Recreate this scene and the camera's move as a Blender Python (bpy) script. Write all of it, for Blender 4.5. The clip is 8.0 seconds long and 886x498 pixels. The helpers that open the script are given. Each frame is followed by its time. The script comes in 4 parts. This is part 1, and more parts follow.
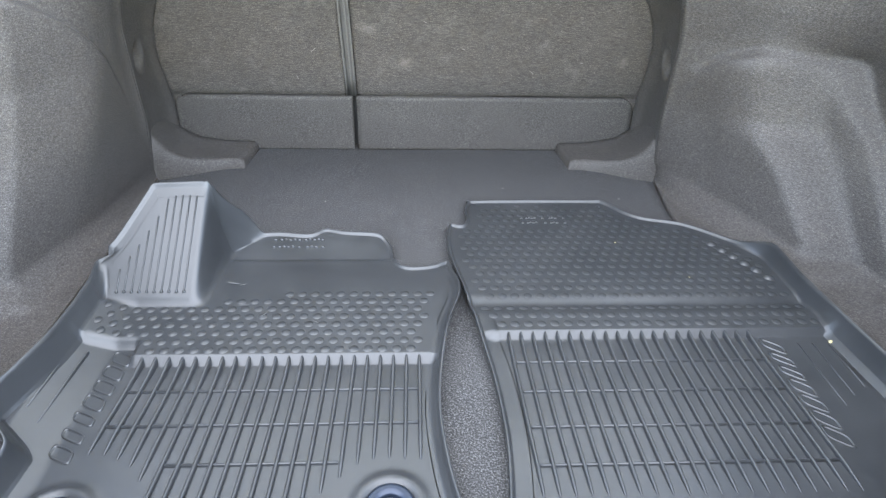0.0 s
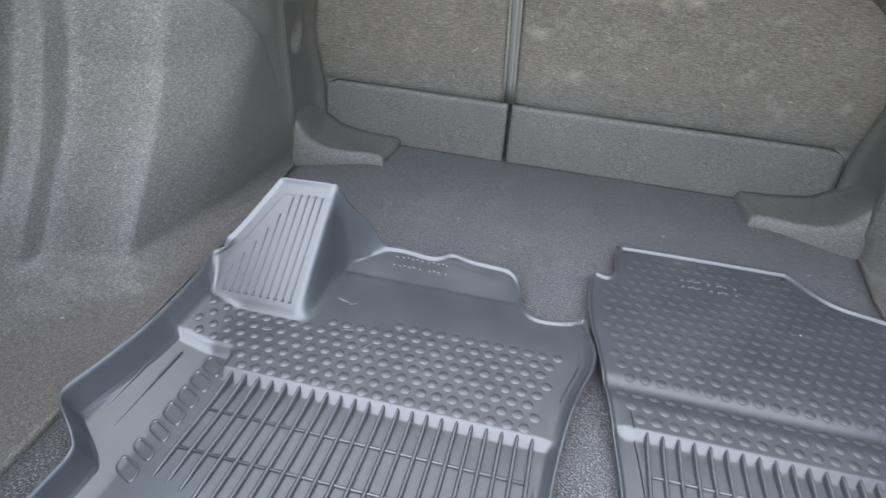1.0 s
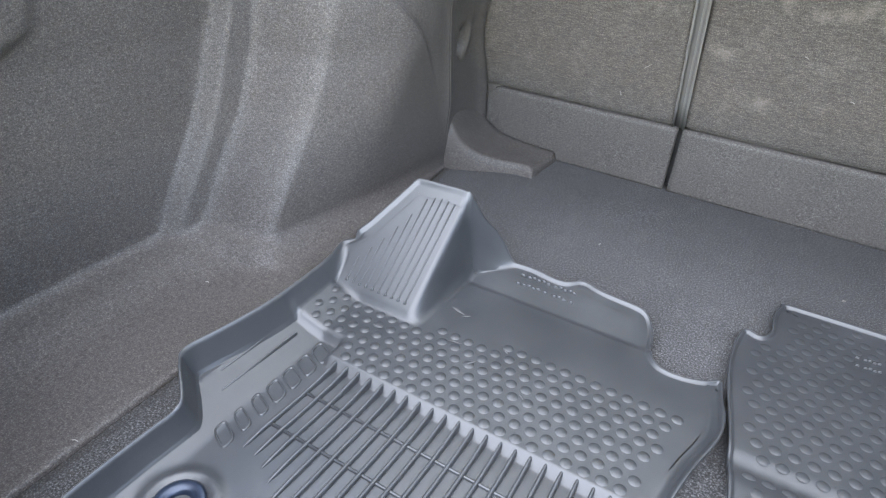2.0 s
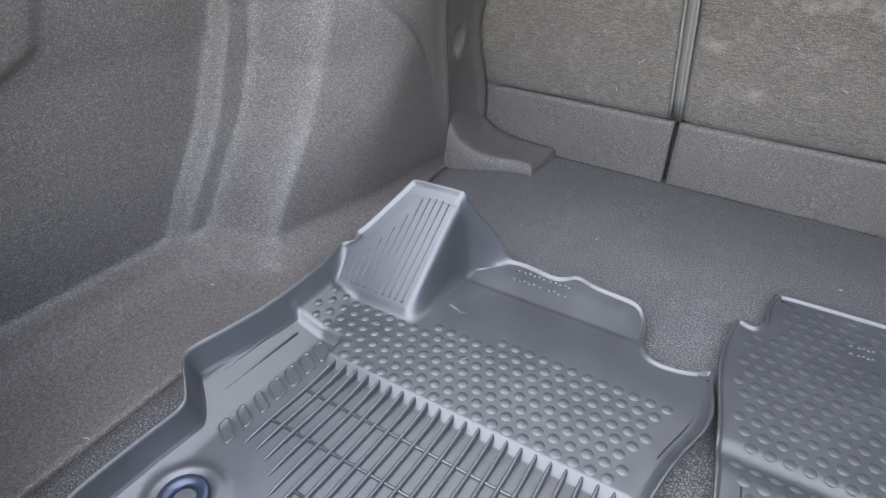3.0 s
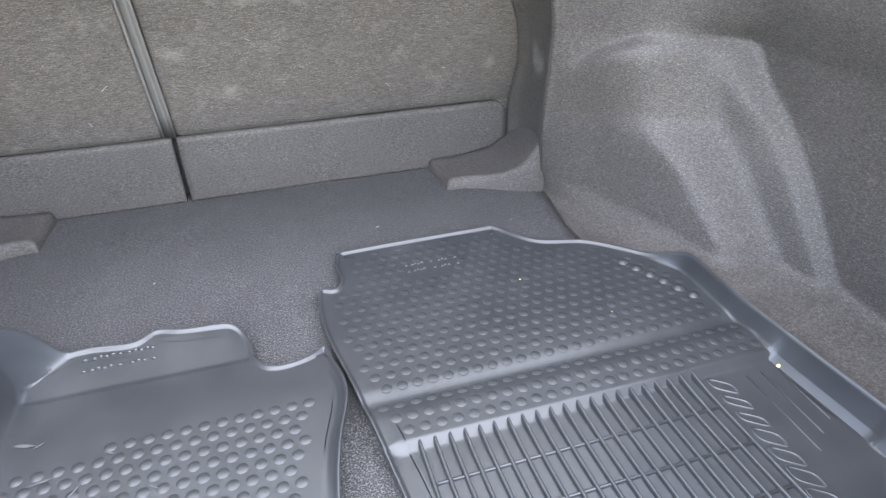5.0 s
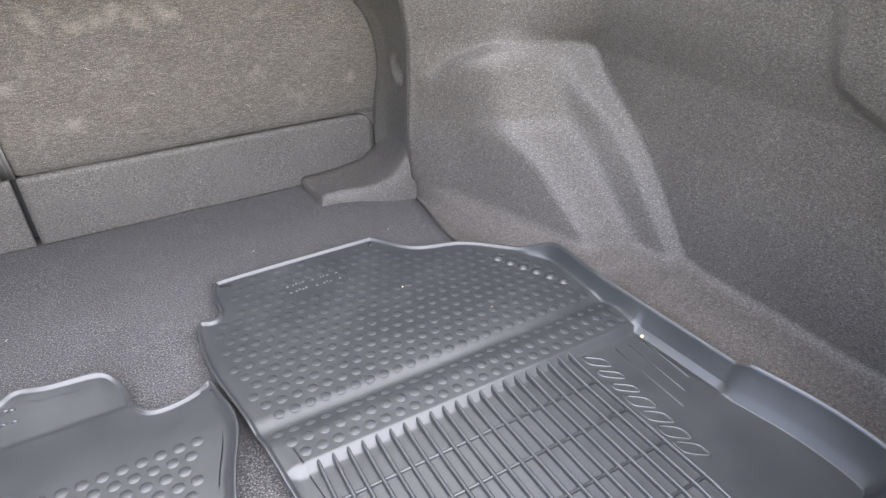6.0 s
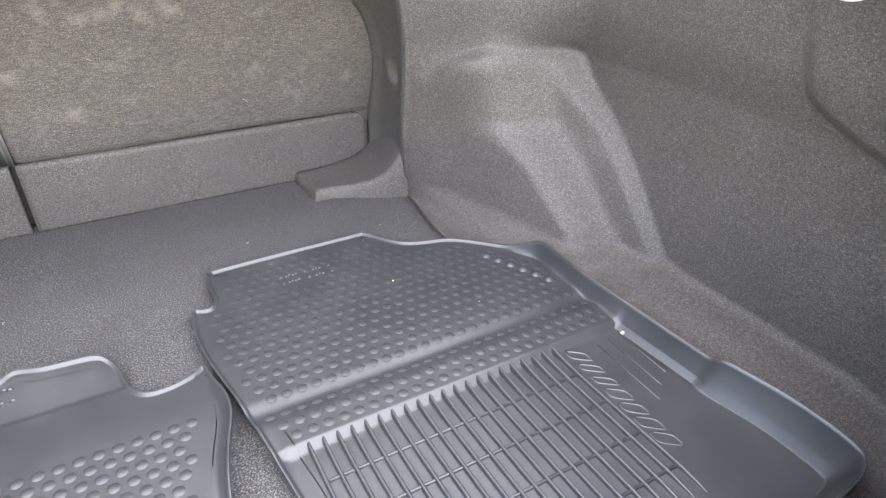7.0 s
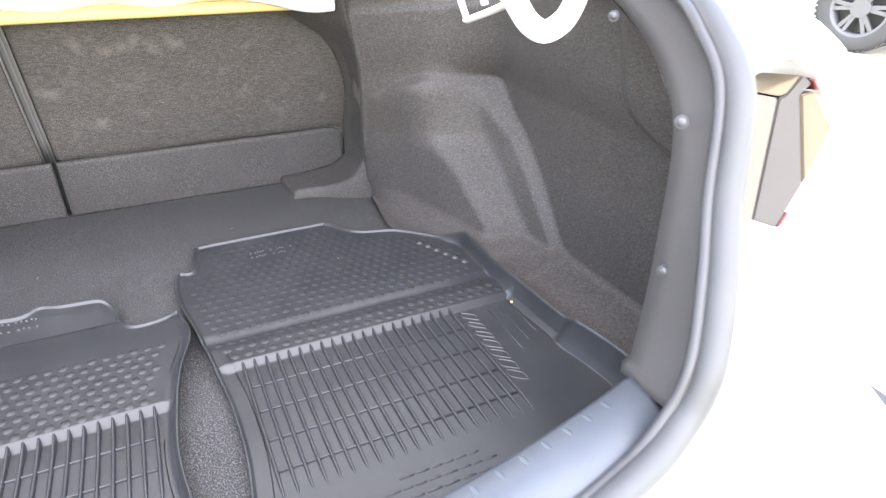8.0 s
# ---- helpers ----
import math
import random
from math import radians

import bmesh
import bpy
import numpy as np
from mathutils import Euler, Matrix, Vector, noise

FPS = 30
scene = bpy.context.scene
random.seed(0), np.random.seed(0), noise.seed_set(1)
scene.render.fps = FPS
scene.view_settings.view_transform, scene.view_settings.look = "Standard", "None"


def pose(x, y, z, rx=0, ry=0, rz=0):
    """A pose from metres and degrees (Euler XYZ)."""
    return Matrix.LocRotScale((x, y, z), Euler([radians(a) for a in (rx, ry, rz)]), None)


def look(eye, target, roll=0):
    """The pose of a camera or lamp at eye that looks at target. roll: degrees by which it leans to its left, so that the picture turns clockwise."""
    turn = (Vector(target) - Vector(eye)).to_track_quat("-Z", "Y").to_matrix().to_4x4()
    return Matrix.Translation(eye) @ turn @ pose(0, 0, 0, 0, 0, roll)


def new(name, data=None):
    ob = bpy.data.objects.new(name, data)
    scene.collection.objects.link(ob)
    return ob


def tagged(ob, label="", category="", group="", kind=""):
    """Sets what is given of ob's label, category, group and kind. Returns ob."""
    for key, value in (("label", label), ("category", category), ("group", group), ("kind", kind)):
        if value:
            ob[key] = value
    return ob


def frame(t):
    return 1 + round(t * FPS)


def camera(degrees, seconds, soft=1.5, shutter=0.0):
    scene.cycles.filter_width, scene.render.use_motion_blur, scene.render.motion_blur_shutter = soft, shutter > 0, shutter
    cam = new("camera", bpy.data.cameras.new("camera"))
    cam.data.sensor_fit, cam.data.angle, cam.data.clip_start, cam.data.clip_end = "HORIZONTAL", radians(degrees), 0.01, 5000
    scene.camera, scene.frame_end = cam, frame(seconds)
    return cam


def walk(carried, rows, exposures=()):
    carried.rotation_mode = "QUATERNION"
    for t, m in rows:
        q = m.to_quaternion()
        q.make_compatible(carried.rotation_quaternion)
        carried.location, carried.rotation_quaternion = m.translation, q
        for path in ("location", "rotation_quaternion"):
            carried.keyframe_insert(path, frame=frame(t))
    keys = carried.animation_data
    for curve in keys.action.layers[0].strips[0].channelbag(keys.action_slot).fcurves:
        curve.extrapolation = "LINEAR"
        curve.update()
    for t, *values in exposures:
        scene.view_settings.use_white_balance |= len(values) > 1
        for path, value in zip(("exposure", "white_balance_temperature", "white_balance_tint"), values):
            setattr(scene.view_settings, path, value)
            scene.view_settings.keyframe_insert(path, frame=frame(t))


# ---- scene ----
cam = camera(72.0, 8.0, soft=1.25, shutter=0.2)
PATH = [
    (0, (-0.002, 0.127, 0.502), (0.097, 1.804, -0.583), 1.7),
    (0.5, (-0.022, 0.194, 0.495), (-0.028, 1.861, -0.61), 3.7),
    (1, (-0.021, 0.256, 0.489), (-0.328, 1.882, -0.635), 4.3),
    (1.5, (-0.005, 0.291, 0.488), (-0.624, 1.81, -0.656), 4.2),
    (1.7, (0.002, 0.297, 0.481), (-0.717, 1.775, -0.658), 4.0),
    (2.8, (0.032, 0.303, 0.484), (-0.841, 1.706, -0.643), 1.1),
    (3, (0.04, 0.303, 0.493), (-0.811, 1.711, -0.644), 0.2),
    (3.5, (0.044, 0.303, 0.499), (-0.667, 1.786, -0.639), -1.7),
    (4, (0.042, 0.309, 0.499), (-0.325, 1.916, -0.634), -1.2),
    (4.5, (0.036, 0.321, 0.493), (0.159, 1.97, -0.632), -1.1),
    (5, (0.027, 0.323, 0.484), (0.51, 1.914, -0.627), -0.4),
    (5.2, (0.035, 0.325, 0.482), (0.593, 1.893, -0.626), -1.1),
    (6.3, (0.03, 0.303, 0.496), (0.904, 1.741, -0.586), 1.0),
    (6.5, (0.026, 0.301, 0.497), (0.905, 1.735, -0.585), 1.3),
    (7, (0.019, 0.288, 0.499), (0.879, 1.734, -0.582), 2.1),
    (7.5, (0.044, 0.192, 0.521), (0.813, 1.712, -0.525), 1.5),
    (7.8, (0.073, 0.097, 0.541), (0.816, 1.645, -0.484), 1.2),
    (8, (0.081, 0.029, 0.55), (0.833, 1.584, -0.458), 1.2),
]
# seconds, stops, kelvin, tint
EXPOSURES = [(0, 4.20, 8700, 12), (1.5, 4.22, 8700, 13), (3, 4.23, 8800, 16), (4, 4.17, 8400, 14), (4.5, 4.28, 8300, 14), (5.2, 4.45, 9000, 18), (6.5, 4.57, 9700, 19), (7.1, 4.62, 9700, 19), (7.5, 4.85, 9700, 20), (7.8, 4.62, 9600, 20), (8, 4.27, 9400, 20)]
walk(cam, [(t, look(eye, target, roll)) for t, eye, target, roll in PATH], EXPOSURES)


# ---- world, sun, exposure ----
SUN_EL, SUN_ROT = radians(60), radians(180)   # overcast, brightest behind the car
world = bpy.data.worlds.new("sky")
scene.world = world
world.use_nodes = True
wn = world.node_tree.nodes
sky = wn.new("ShaderNodeTexSky")
sky.sky_type, sky.sun_disc = 'NISHITA', False
sky.dust_density = 0.0
sky.sun_elevation, sky.sun_rotation = SUN_EL, SUN_ROT
wn["Background"].inputs[1].default_value = 0.15
world.node_tree.links.new(sky.outputs[0], wn["Background"].inputs[0])
sun = new("sun", bpy.data.lights.new("sun", 'SUN'))
sun.data.energy, sun.data.angle, sun.data.color = 0.6, radians(95), (0.91, 0.965, 1.0)
sun_from = Vector((math.sin(SUN_ROT) * math.cos(SUN_EL), math.cos(SUN_ROT) * math.cos(SUN_EL), math.sin(SUN_EL)))
sun.rotation_mode = 'QUATERNION'
sun.rotation_quaternion = sun_from.to_track_quat('Z', 'Y')


# ---- materials ----
def surface(name, rough=0.5, metal=0.0, spec=0.5):
    m = bpy.data.materials.new(name)
    m.use_nodes = True
    nt = m.node_tree
    b = nt.nodes["Principled BSDF"]
    b.inputs["Roughness"].default_value = rough
    b.inputs["Metallic"].default_value = metal
    b.inputs["Specular IOR Level"].default_value = spec
    return m, nt, b


def noise_node(nt, scale, detail=4.0, rough=0.55):
    tc = nt.nodes.new("ShaderNodeTexCoord")
    n = nt.nodes.new("ShaderNodeTexNoise")
    n.inputs["Scale"].default_value = scale
    n.inputs["Detail"].default_value = detail
    n.inputs["Roughness"].default_value = rough
    nt.links.new(tc.outputs["Object"], n.inputs["Vector"])
    return n


def ramp(nt, src, stops):
    r = nt.nodes.new("ShaderNodeValToRGB")
    while len(r.color_ramp.elements) < len(stops):
        r.color_ramp.elements.new(0.5)
    for e, (p, c) in zip(r.color_ramp.elements, stops):
        e.position, e.color = p, (*c, 1)
    nt.links.new(src, r.inputs[0])
    return r


def blend(nt, kind, fac, a, b):
    x = nt.nodes.new("ShaderNodeMix")
    x.data_type, x.blend_type = 'RGBA', kind
    x.inputs[0].default_value = fac
    nt.links.new(a, x.inputs[6])
    nt.links.new(b, x.inputs[7])
    return x


def bump(nt, b, height, strength, dist):
    n = nt.nodes.new("ShaderNodeBump")
    n.inputs["Strength"].default_value, n.inputs["Distance"].default_value = strength, dist
    nt.links.new(height, n.inputs["Height"])
    nt.links.new(n.outputs[0], b.inputs["Normal"])
    return n


def felt(name, base, fleck, lint=0.0, sheen=0.015, grain=700, spread=0.19, gloss=0.22, nap=(0.55, 0.55, 1.2), smudges=(), patchy=0.23, relief=0.0007):
    """Needle-felt carpet: dark fibre ground with lighter flecks, broad wear and a soft nap."""
    m, nt, b = surface(name, 0.55, spec=gloss)
    fine = noise_node(nt, grain, 3, 0.7)
    mid = noise_node(nt, 430, 2, 0.6)
    streak = nt.nodes.new("ShaderNodeMapping")
    streak.inputs["Scale"].default_value = nap
    nt.links.new(mid.inputs["Vector"].links[0].from_socket, streak.inputs[0])
    nt.links.new(streak.outputs[0], mid.inputs["Vector"])
    wide = noise_node(nt, 9, 4, 0.6)
    dark = tuple(c * 0.5 for c in base)
    c1 = ramp(nt, fine.outputs[0], [(0.52 - spread, dark), (0.52, base), (0.52 + spread, fleck)])
    c2 = ramp(nt, mid.outputs[0], [(0.35, (1 - patchy,) * 3), (0.65, (1 + patchy,) * 3)])
    c3 = ramp(nt, wide.outputs[0], [(0.3, (0.93,) * 3), (0.7, (1.07,) * 3)])
    x = blend(nt, 'MULTIPLY', 1.0, c1.outputs[0], c2.outputs[0])
    y = blend(nt, 'MULTIPLY', 1.0, x.outputs[2], c3.outputs[0])
    out = y
    if lint:
        dust = noise_node(nt, 22, 6, 0.65)
        spots = ramp(nt, dust.outputs[0], [(0.56, (0, 0, 0)), (0.74, (lint, lint * 0.97, lint * 0.9))])
        out = blend(nt, 'ADD', 1.0, y.outputs[2], spots.outputs[0])
    for x, z, rx, rz, lean in smudges:  # pale dust rubbed into the pile
        spot = nt.nodes.new("ShaderNodeMapping")
        spot.vector_type = 'TEXTURE'
        spot.inputs["Location"].default_value = (x, 1.2, z)
        spot.inputs["Rotation"].default_value = (0, lean, 0)
        spot.inputs["Scale"].default_value = (rx, 1000, rz)
        nt.links.new(streak.inputs[0].links[0].from_socket, spot.inputs[0])
        far = nt.nodes.new("ShaderNodeVectorMath")
        far.operation = 'LENGTH'
        nt.links.new(spot.outputs[0], far.inputs[0])
        ragged = nt.nodes.new("ShaderNodeMath")
        ragged.operation = 'MULTIPLY_ADD'
        nt.links.new(noise_node(nt, 130, 4, 0.7).outputs[0], ragged.inputs[0])
        ragged.inputs[1].default_value = 1.6
        nt.links.new(far.outputs["Value"], ragged.inputs[2])
        pale = ramp(nt, ragged.outputs[0], [(0.45, (0.036, 0.033, 0.029)), (1.0, (0, 0, 0))])
        scale = nt.nodes.new("ShaderNodeMath")
        scale.operation = 'MULTIPLY'
        scale.inputs[1].default_value = 0.5
        nt.links.new(ragged.outputs[0], scale.inputs[0])
        nt.links.new(scale.outputs[0], pale.inputs[0])
        out = blend(nt, 'ADD', 1.0, out.outputs[2], pale.outputs[0])
    nt.links.new(out.outputs[2], b.inputs["Base Color"])
    b.inputs["Sheen Weight"].default_value = sheen
    b.inputs["Sheen Roughness"].default_value = 0.6
    add = nt.nodes.new("ShaderNodeMath")
    add.operation = 'ADD'
    nt.links.new(fine.outputs[0], add.inputs[0])
    nt.links.new(mid.outputs[0], add.inputs[1])
    bump(nt, b, add.outputs[0], 0.55, relief)
    return m


def moulded(name, base, rough, grain=0.25, scuff=0.02, spec=0.5):
    """Moulded rubber or plastic with a fine leather grain and dusty patches."""
    m, nt, b = surface(name, rough, spec=spec)
    wide = noise_node(nt, 14, 6, 0.65)
    fine = noise_node(nt, 1000, 3, 0.6)
    c = ramp(nt, wide.outputs[0], [(0.35, base), (0.62, tuple(v + scuff * 0.4 for v in base)), (0.8, tuple(v + scuff for v in base))])
    nt.links.new(c.outputs[0], b.inputs["Base Color"])
    r = ramp(nt, wide.outputs[0], [(0.3, (rough - 0.02,) * 3), (0.75, (rough + 0.12,) * 3)])
    nt.links.new(r.outputs[0], b.inputs["Roughness"])
    bump(nt, b, fine.outputs[0], grain, 0.00016)
    return m


def paint(name, base, rough=0.3, coat=0.0, metal=0.0):
    m, nt, b = surface(name, rough, metal)
    n = noise_node(nt, 30, 5, 0.6)
    c = ramp(nt, n.outputs[0], [(0.3, tuple(v * 0.94 for v in base)), (0.7, base)])
    nt.links.new(c.outputs[0], b.inputs["Base Color"])
    b.inputs["Coat Weight"].default_value = coat
    return m


FELT_FLOOR = felt("felt floor", (0.0350, 0.0347, 0.0353), (0.0990, 0.0980, 0.0998), grain=520, spread=0.13, lint=0.010, gloss=0.10, nap=(1.4, 1.4, 1.4), patchy=0.30, relief=0.0004)
FELT_SIDE = felt("felt side", (0.0423, 0.0383, 0.0359), (0.0967, 0.0875, 0.0823))
FELT_SEAT = felt("felt seat", (0.0636, 0.0572, 0.0528), (0.1394, 0.1250, 0.1158), lint=0.030, gloss=0.14, nap=(0.22, 0.3, 1.5),
                 smudges=((-0.022, 0.328, 0.010, 0.018, -0.4), (0.020, 0.314, 0.014, 0.010, 0.2), (0.048, 0.320, 0.020, 0.012, 0.0), (0.067, 0.331, 0.012, 0.010, 0.0), (0.092, 0.316, 0.012, 0.018, -0.6), (0.122, 0.325, 0.010, 0.018, -0.4), (0.136, 0.318, 0.010, 0.010, 0.0), (-0.082, 0.246, 0.018, 0.012, 0.3), (-0.013, 0.183, 0.016, 0.009, 0.1), (0.388, 0.187, 0.010, 0.014, 0.0)))
FELT_FLAP = felt("felt flap", (0.0486, 0.0446, 0.0416), (0.1076, 0.0985, 0.0922), gloss=0.16)
RUBBER = moulded("mat rubber", (0.0190, 0.0208, 0.0228), 0.31, 0.6, 0.014, 0.48)
# Lighter mat rubber: the raised text's highlight is put into its colour.
RUBBER_TEXT_LIT = moulded("mat rubber text lit", (0.028, 0.029, 0.030), 0.40, 0.2, 0.010)
TRIM_GREY = moulded("grey trim plastic", (0.070, 0.068, 0.066), 0.45, 0.3, 0.02)
SCUFF = moulded("scuff plate plastic", (0.042, 0.050, 0.060), 0.36, 0.3, 0.02)
STRIP = moulded("grey edge strip", (0.105, 0.100, 0.097), 0.45, 0.3, 0.02)
PILLAR = moulded("pillar felt plastic", (0.046, 0.043, 0.043), 0.75, 0.4, 0.012, 0.25)
BLACK = moulded("black rubber", (0.018, 0.018, 0.018), 0.55, 0.2, 0.01)
LINING = moulded("lid lining", (0.05, 0.05, 0.052), 0.8, 0.3, 0.03)
SEAL = moulded("seal rubber", (0.034, 0.035, 0.037), 0.5, 0.2, 0.02)
WHITE = paint("white car paint", (0.80, 0.80, 0.79), 0.25, 0.6)
YELLOW = moulded("yellow foam", (0.74, 0.52, 0.20), 0.8, 0.3, 0.05)
STEEL = paint("blued steel", (0.016, 0.024, 0.040), 0.28, metal=0.5)
CHROME = paint("clip plastic", (0.060, 0.060, 0.064), 0.35)
CRUMB = moulded("crumb", (0.40, 0.33, 0.15), 0.6, 0.1, 0.1)


# ---- builders ----
def part(name, data, material, parent=None, label=""):
    """Links a mesh (or a bmesh, which it frees) as one object, under a thing or a part."""
    if isinstance(data, bmesh.types.BMesh):
        me = bpy.data.meshes.new(name)
        data.to_mesh(me)
        data.free()
    else:
        me = data
    if material and not me.materials:
        me.materials.append(material)
    ob = new(name, me)
    if parent:
        ob.parent = parent
    if label:
        ob["label"] = label
    return ob


def thing(name, at, label, category, group="", kind=""):
    e = new(name)
    e.location = at
    return tagged(e, label, category, group, kind)


def mesh_of(verts, faces, smooth=True):
    me = bpy.data.meshes.new("m")
    me.from_pydata([tuple(map(float, v)) for v in verts], [], [tuple(map(int, q)) for q in faces])
    me.validate()
    if smooth:
        for p in me.polygons:
            p.use_smooth = True
    return me


def shell(grid, off, flip=False, smooth=True):
    """A sheet of points rows x columns x 3 with the thickness off (a vector), closed round its rim."""
    g = np.asarray(grid, float)
    n, k = g.shape[:2]
    front = g.reshape(-1, 3)
    back = front + np.asarray(off, float).reshape(-1, 3)
    idx = np.arange(n * k).reshape(n, k)
    quads = np.stack([idx[:-1, :-1], idx[:-1, 1:], idx[1:, 1:], idx[1:, :-1]], -1).reshape(-1, 4)
    rim = np.concatenate([idx[0, :], idx[1:, -1], idx[-1, -2::-1], idx[-2:0:-1, 0]])
    nxt = np.roll(rim, -1)
    side = np.stack([nxt, rim, rim + n * k, nxt + n * k], -1)
    faces = np.concatenate([quads, quads[:, ::-1] + n * k, side])
    if flip:
        faces = faces[:, ::-1]
    return mesh_of(np.concatenate([front, back]), faces, smooth)


def box(bm, x0, x1, y0, y1, z0, z1, bevel=0.0):
    m = Matrix.Translation(((x0 + x1) / 2, (y0 + y1) / 2, (z0 + z1) / 2)) @ Matrix.Diagonal((x1 - x0, y1 - y0, z1 - z0, 1))
    vs = bmesh.ops.create_cube(bm, size=1, matrix=m)["verts"]
    if bevel:
        es = list({e for v in vs for e in v.link_edges})
        bmesh.ops.bevel(bm, geom=es, offset=bevel, segments=2, affect='EDGES')
    return bm


def tube(points, radius, sides=10, squash=1.0):
    """A rod along a smooth line of points."""
    p = smooth_line(points, 8)
    n = len(p)
    t = np.gradient(p, axis=0)
    t /= np.linalg.norm(t, axis=1)[:, None]
    up = np.array([0.13, 0.21, 0.97])
    a = np.cross(t, up)
    a /= np.linalg.norm(a, axis=1)[:, None]
    b = np.cross(t, a)
    ang = np.linspace(0, 2 * np.pi, sides, endpoint=False)
    ring = p[:, None] + radius * (np.cos(ang)[None, :, None] * a[:, None] + squash * np.sin(ang)[None, :, None] * b[:, None])
    v = ring.reshape(-1, 3)
    faces = [(i * sides + j, i * sides + (j + 1) % sides, (i + 1) * sides + (j + 1) % sides, (i + 1) * sides + j) for i in range(n - 1) for j in range(sides)]
    faces += [tuple(range(sides - 1, -1, -1)), tuple((n - 1) * sides + j for j in range(sides))]
    return mesh_of(v, faces)


def smooth_line(points, steps=8, closed=False):
    """Catmull-Rom through the points."""
    p = np.asarray(points, float)
    q = np.concatenate([p[-1:], p, p[:2]]) if closed else np.concatenate([2 * p[:1] - p[1:2], p, 2 * p[-1:] - p[-2:-1]])
    out = []
    for i in range(len(q) - 3):
        a, b, c, d = q[i:i + 4]
        for s in np.arange(steps) / steps:
            out.append(0.5 * (2 * b + (c - a) * s + (2 * a - 5 * b + 4 * c - d) * s * s + (3 * b - a - 3 * c + d) * s ** 3))
    if not closed:
        out.append(p[-1])
    return np.array(out)


def ss(a, b, x):
    t = np.clip((np.asarray(x, float) - a) / (b - a), 0, 1)
    return t * t * (3 - 2 * t)


def lerp_table(z, rows):
    rows = np.asarray(rows, float)
    return np.array([np.interp(z, rows[:, 0], rows[:, k]) for k in range(1, rows.shape[1])])


def blur(g, times):
    """Softens a grid of points, its border rows and columns left as they are."""
    g = g.copy()
    for _ in range(times):
        h = g.copy()
        h[1:-1, 1:-1] = (4 * g[1:-1, 1:-1] + 2 * (g[:-2, 1:-1] + g[2:, 1:-1] + g[1:-1, :-2] + g[1:-1, 2:])
                         + g[:-2, :-2] + g[2:, 2:] + g[:-2, 2:] + g[2:, :-2]) / 16
        g = h
    return g


# ---- trunk floor ----
def seat_y(z):
    """The front of the seat backs: upright below, leaning to the rear above."""
    return 1.278 - 0.38 * max(0.0, z - 0.108)


def floor_board():
    xs, ys = np.linspace(-0.4435, 0.4315, 60), np.linspace(0.33, 1.31, 60)
    g = np.array([[(x + 0.012 * ss(1.0, 1.14, y) * np.sign(x) * ss(0.35, 0.43, abs(x)), y, 0.0008 * noise.noise((x * 9, y * 9, 0))) for x in xs] for y in ys])
    return shell(g, (0, 0, -0.02))


tagged(part("floor", floor_board(), FELT_FLOOR), "dark blue-grey speckled carpet board of the trunk floor", "floor", kind="structure")
bm = box(bmesh.new(), -0.9, 0.9, 0.24, 1.4, -0.06, -0.03)
tagged(part("floor_pan", bm, BLACK), "dark pan under the carpet board", "floor pan", kind="structure")


# ---- side trims with wheel arches ----
CORNER = [(-0.05, 0.460, 1.142), (0.0, 0.460, 1.142), (0.05, 0.457, 1.135), (0.15, 0.456, 1.124), (0.27, 0.446, 1.098), (0.37, 0.425, 1.085), (0.48, 0.41, 1.07)]
SHIFT = {True: -0.018, False: 0.0}
# Outlines (y, z) of the arch's crisp outer step, and of the crease over the arch on the driver's side.
STEP = {True: [(0.672, -0.06), (0.722, 0.005), (0.775, 0.075), (0.832, 0.140), (0.884, 0.188), (0.926, 0.221), (0.942, 0.243), (0.956, 0.260), (0.974, 0.269), (0.995, 0.271), (1.030, 0.265), (1.062, 0.249), (1.085, 0.226)],
        False: [(0.650, -0.06), (0.688, 0.012), (0.732, 0.09), (0.786, 0.17), (0.816, 0.24), (0.835, 0.305), (0.86, 0.50)]}
CREASE = [(0.50, 0.345), (0.89, 0.349), (0.925, 0.342), (0.955, 0.322), (0.99, 0.290), (1.03, 0.248), (1.065, 0.200), (1.14, 0.08)]
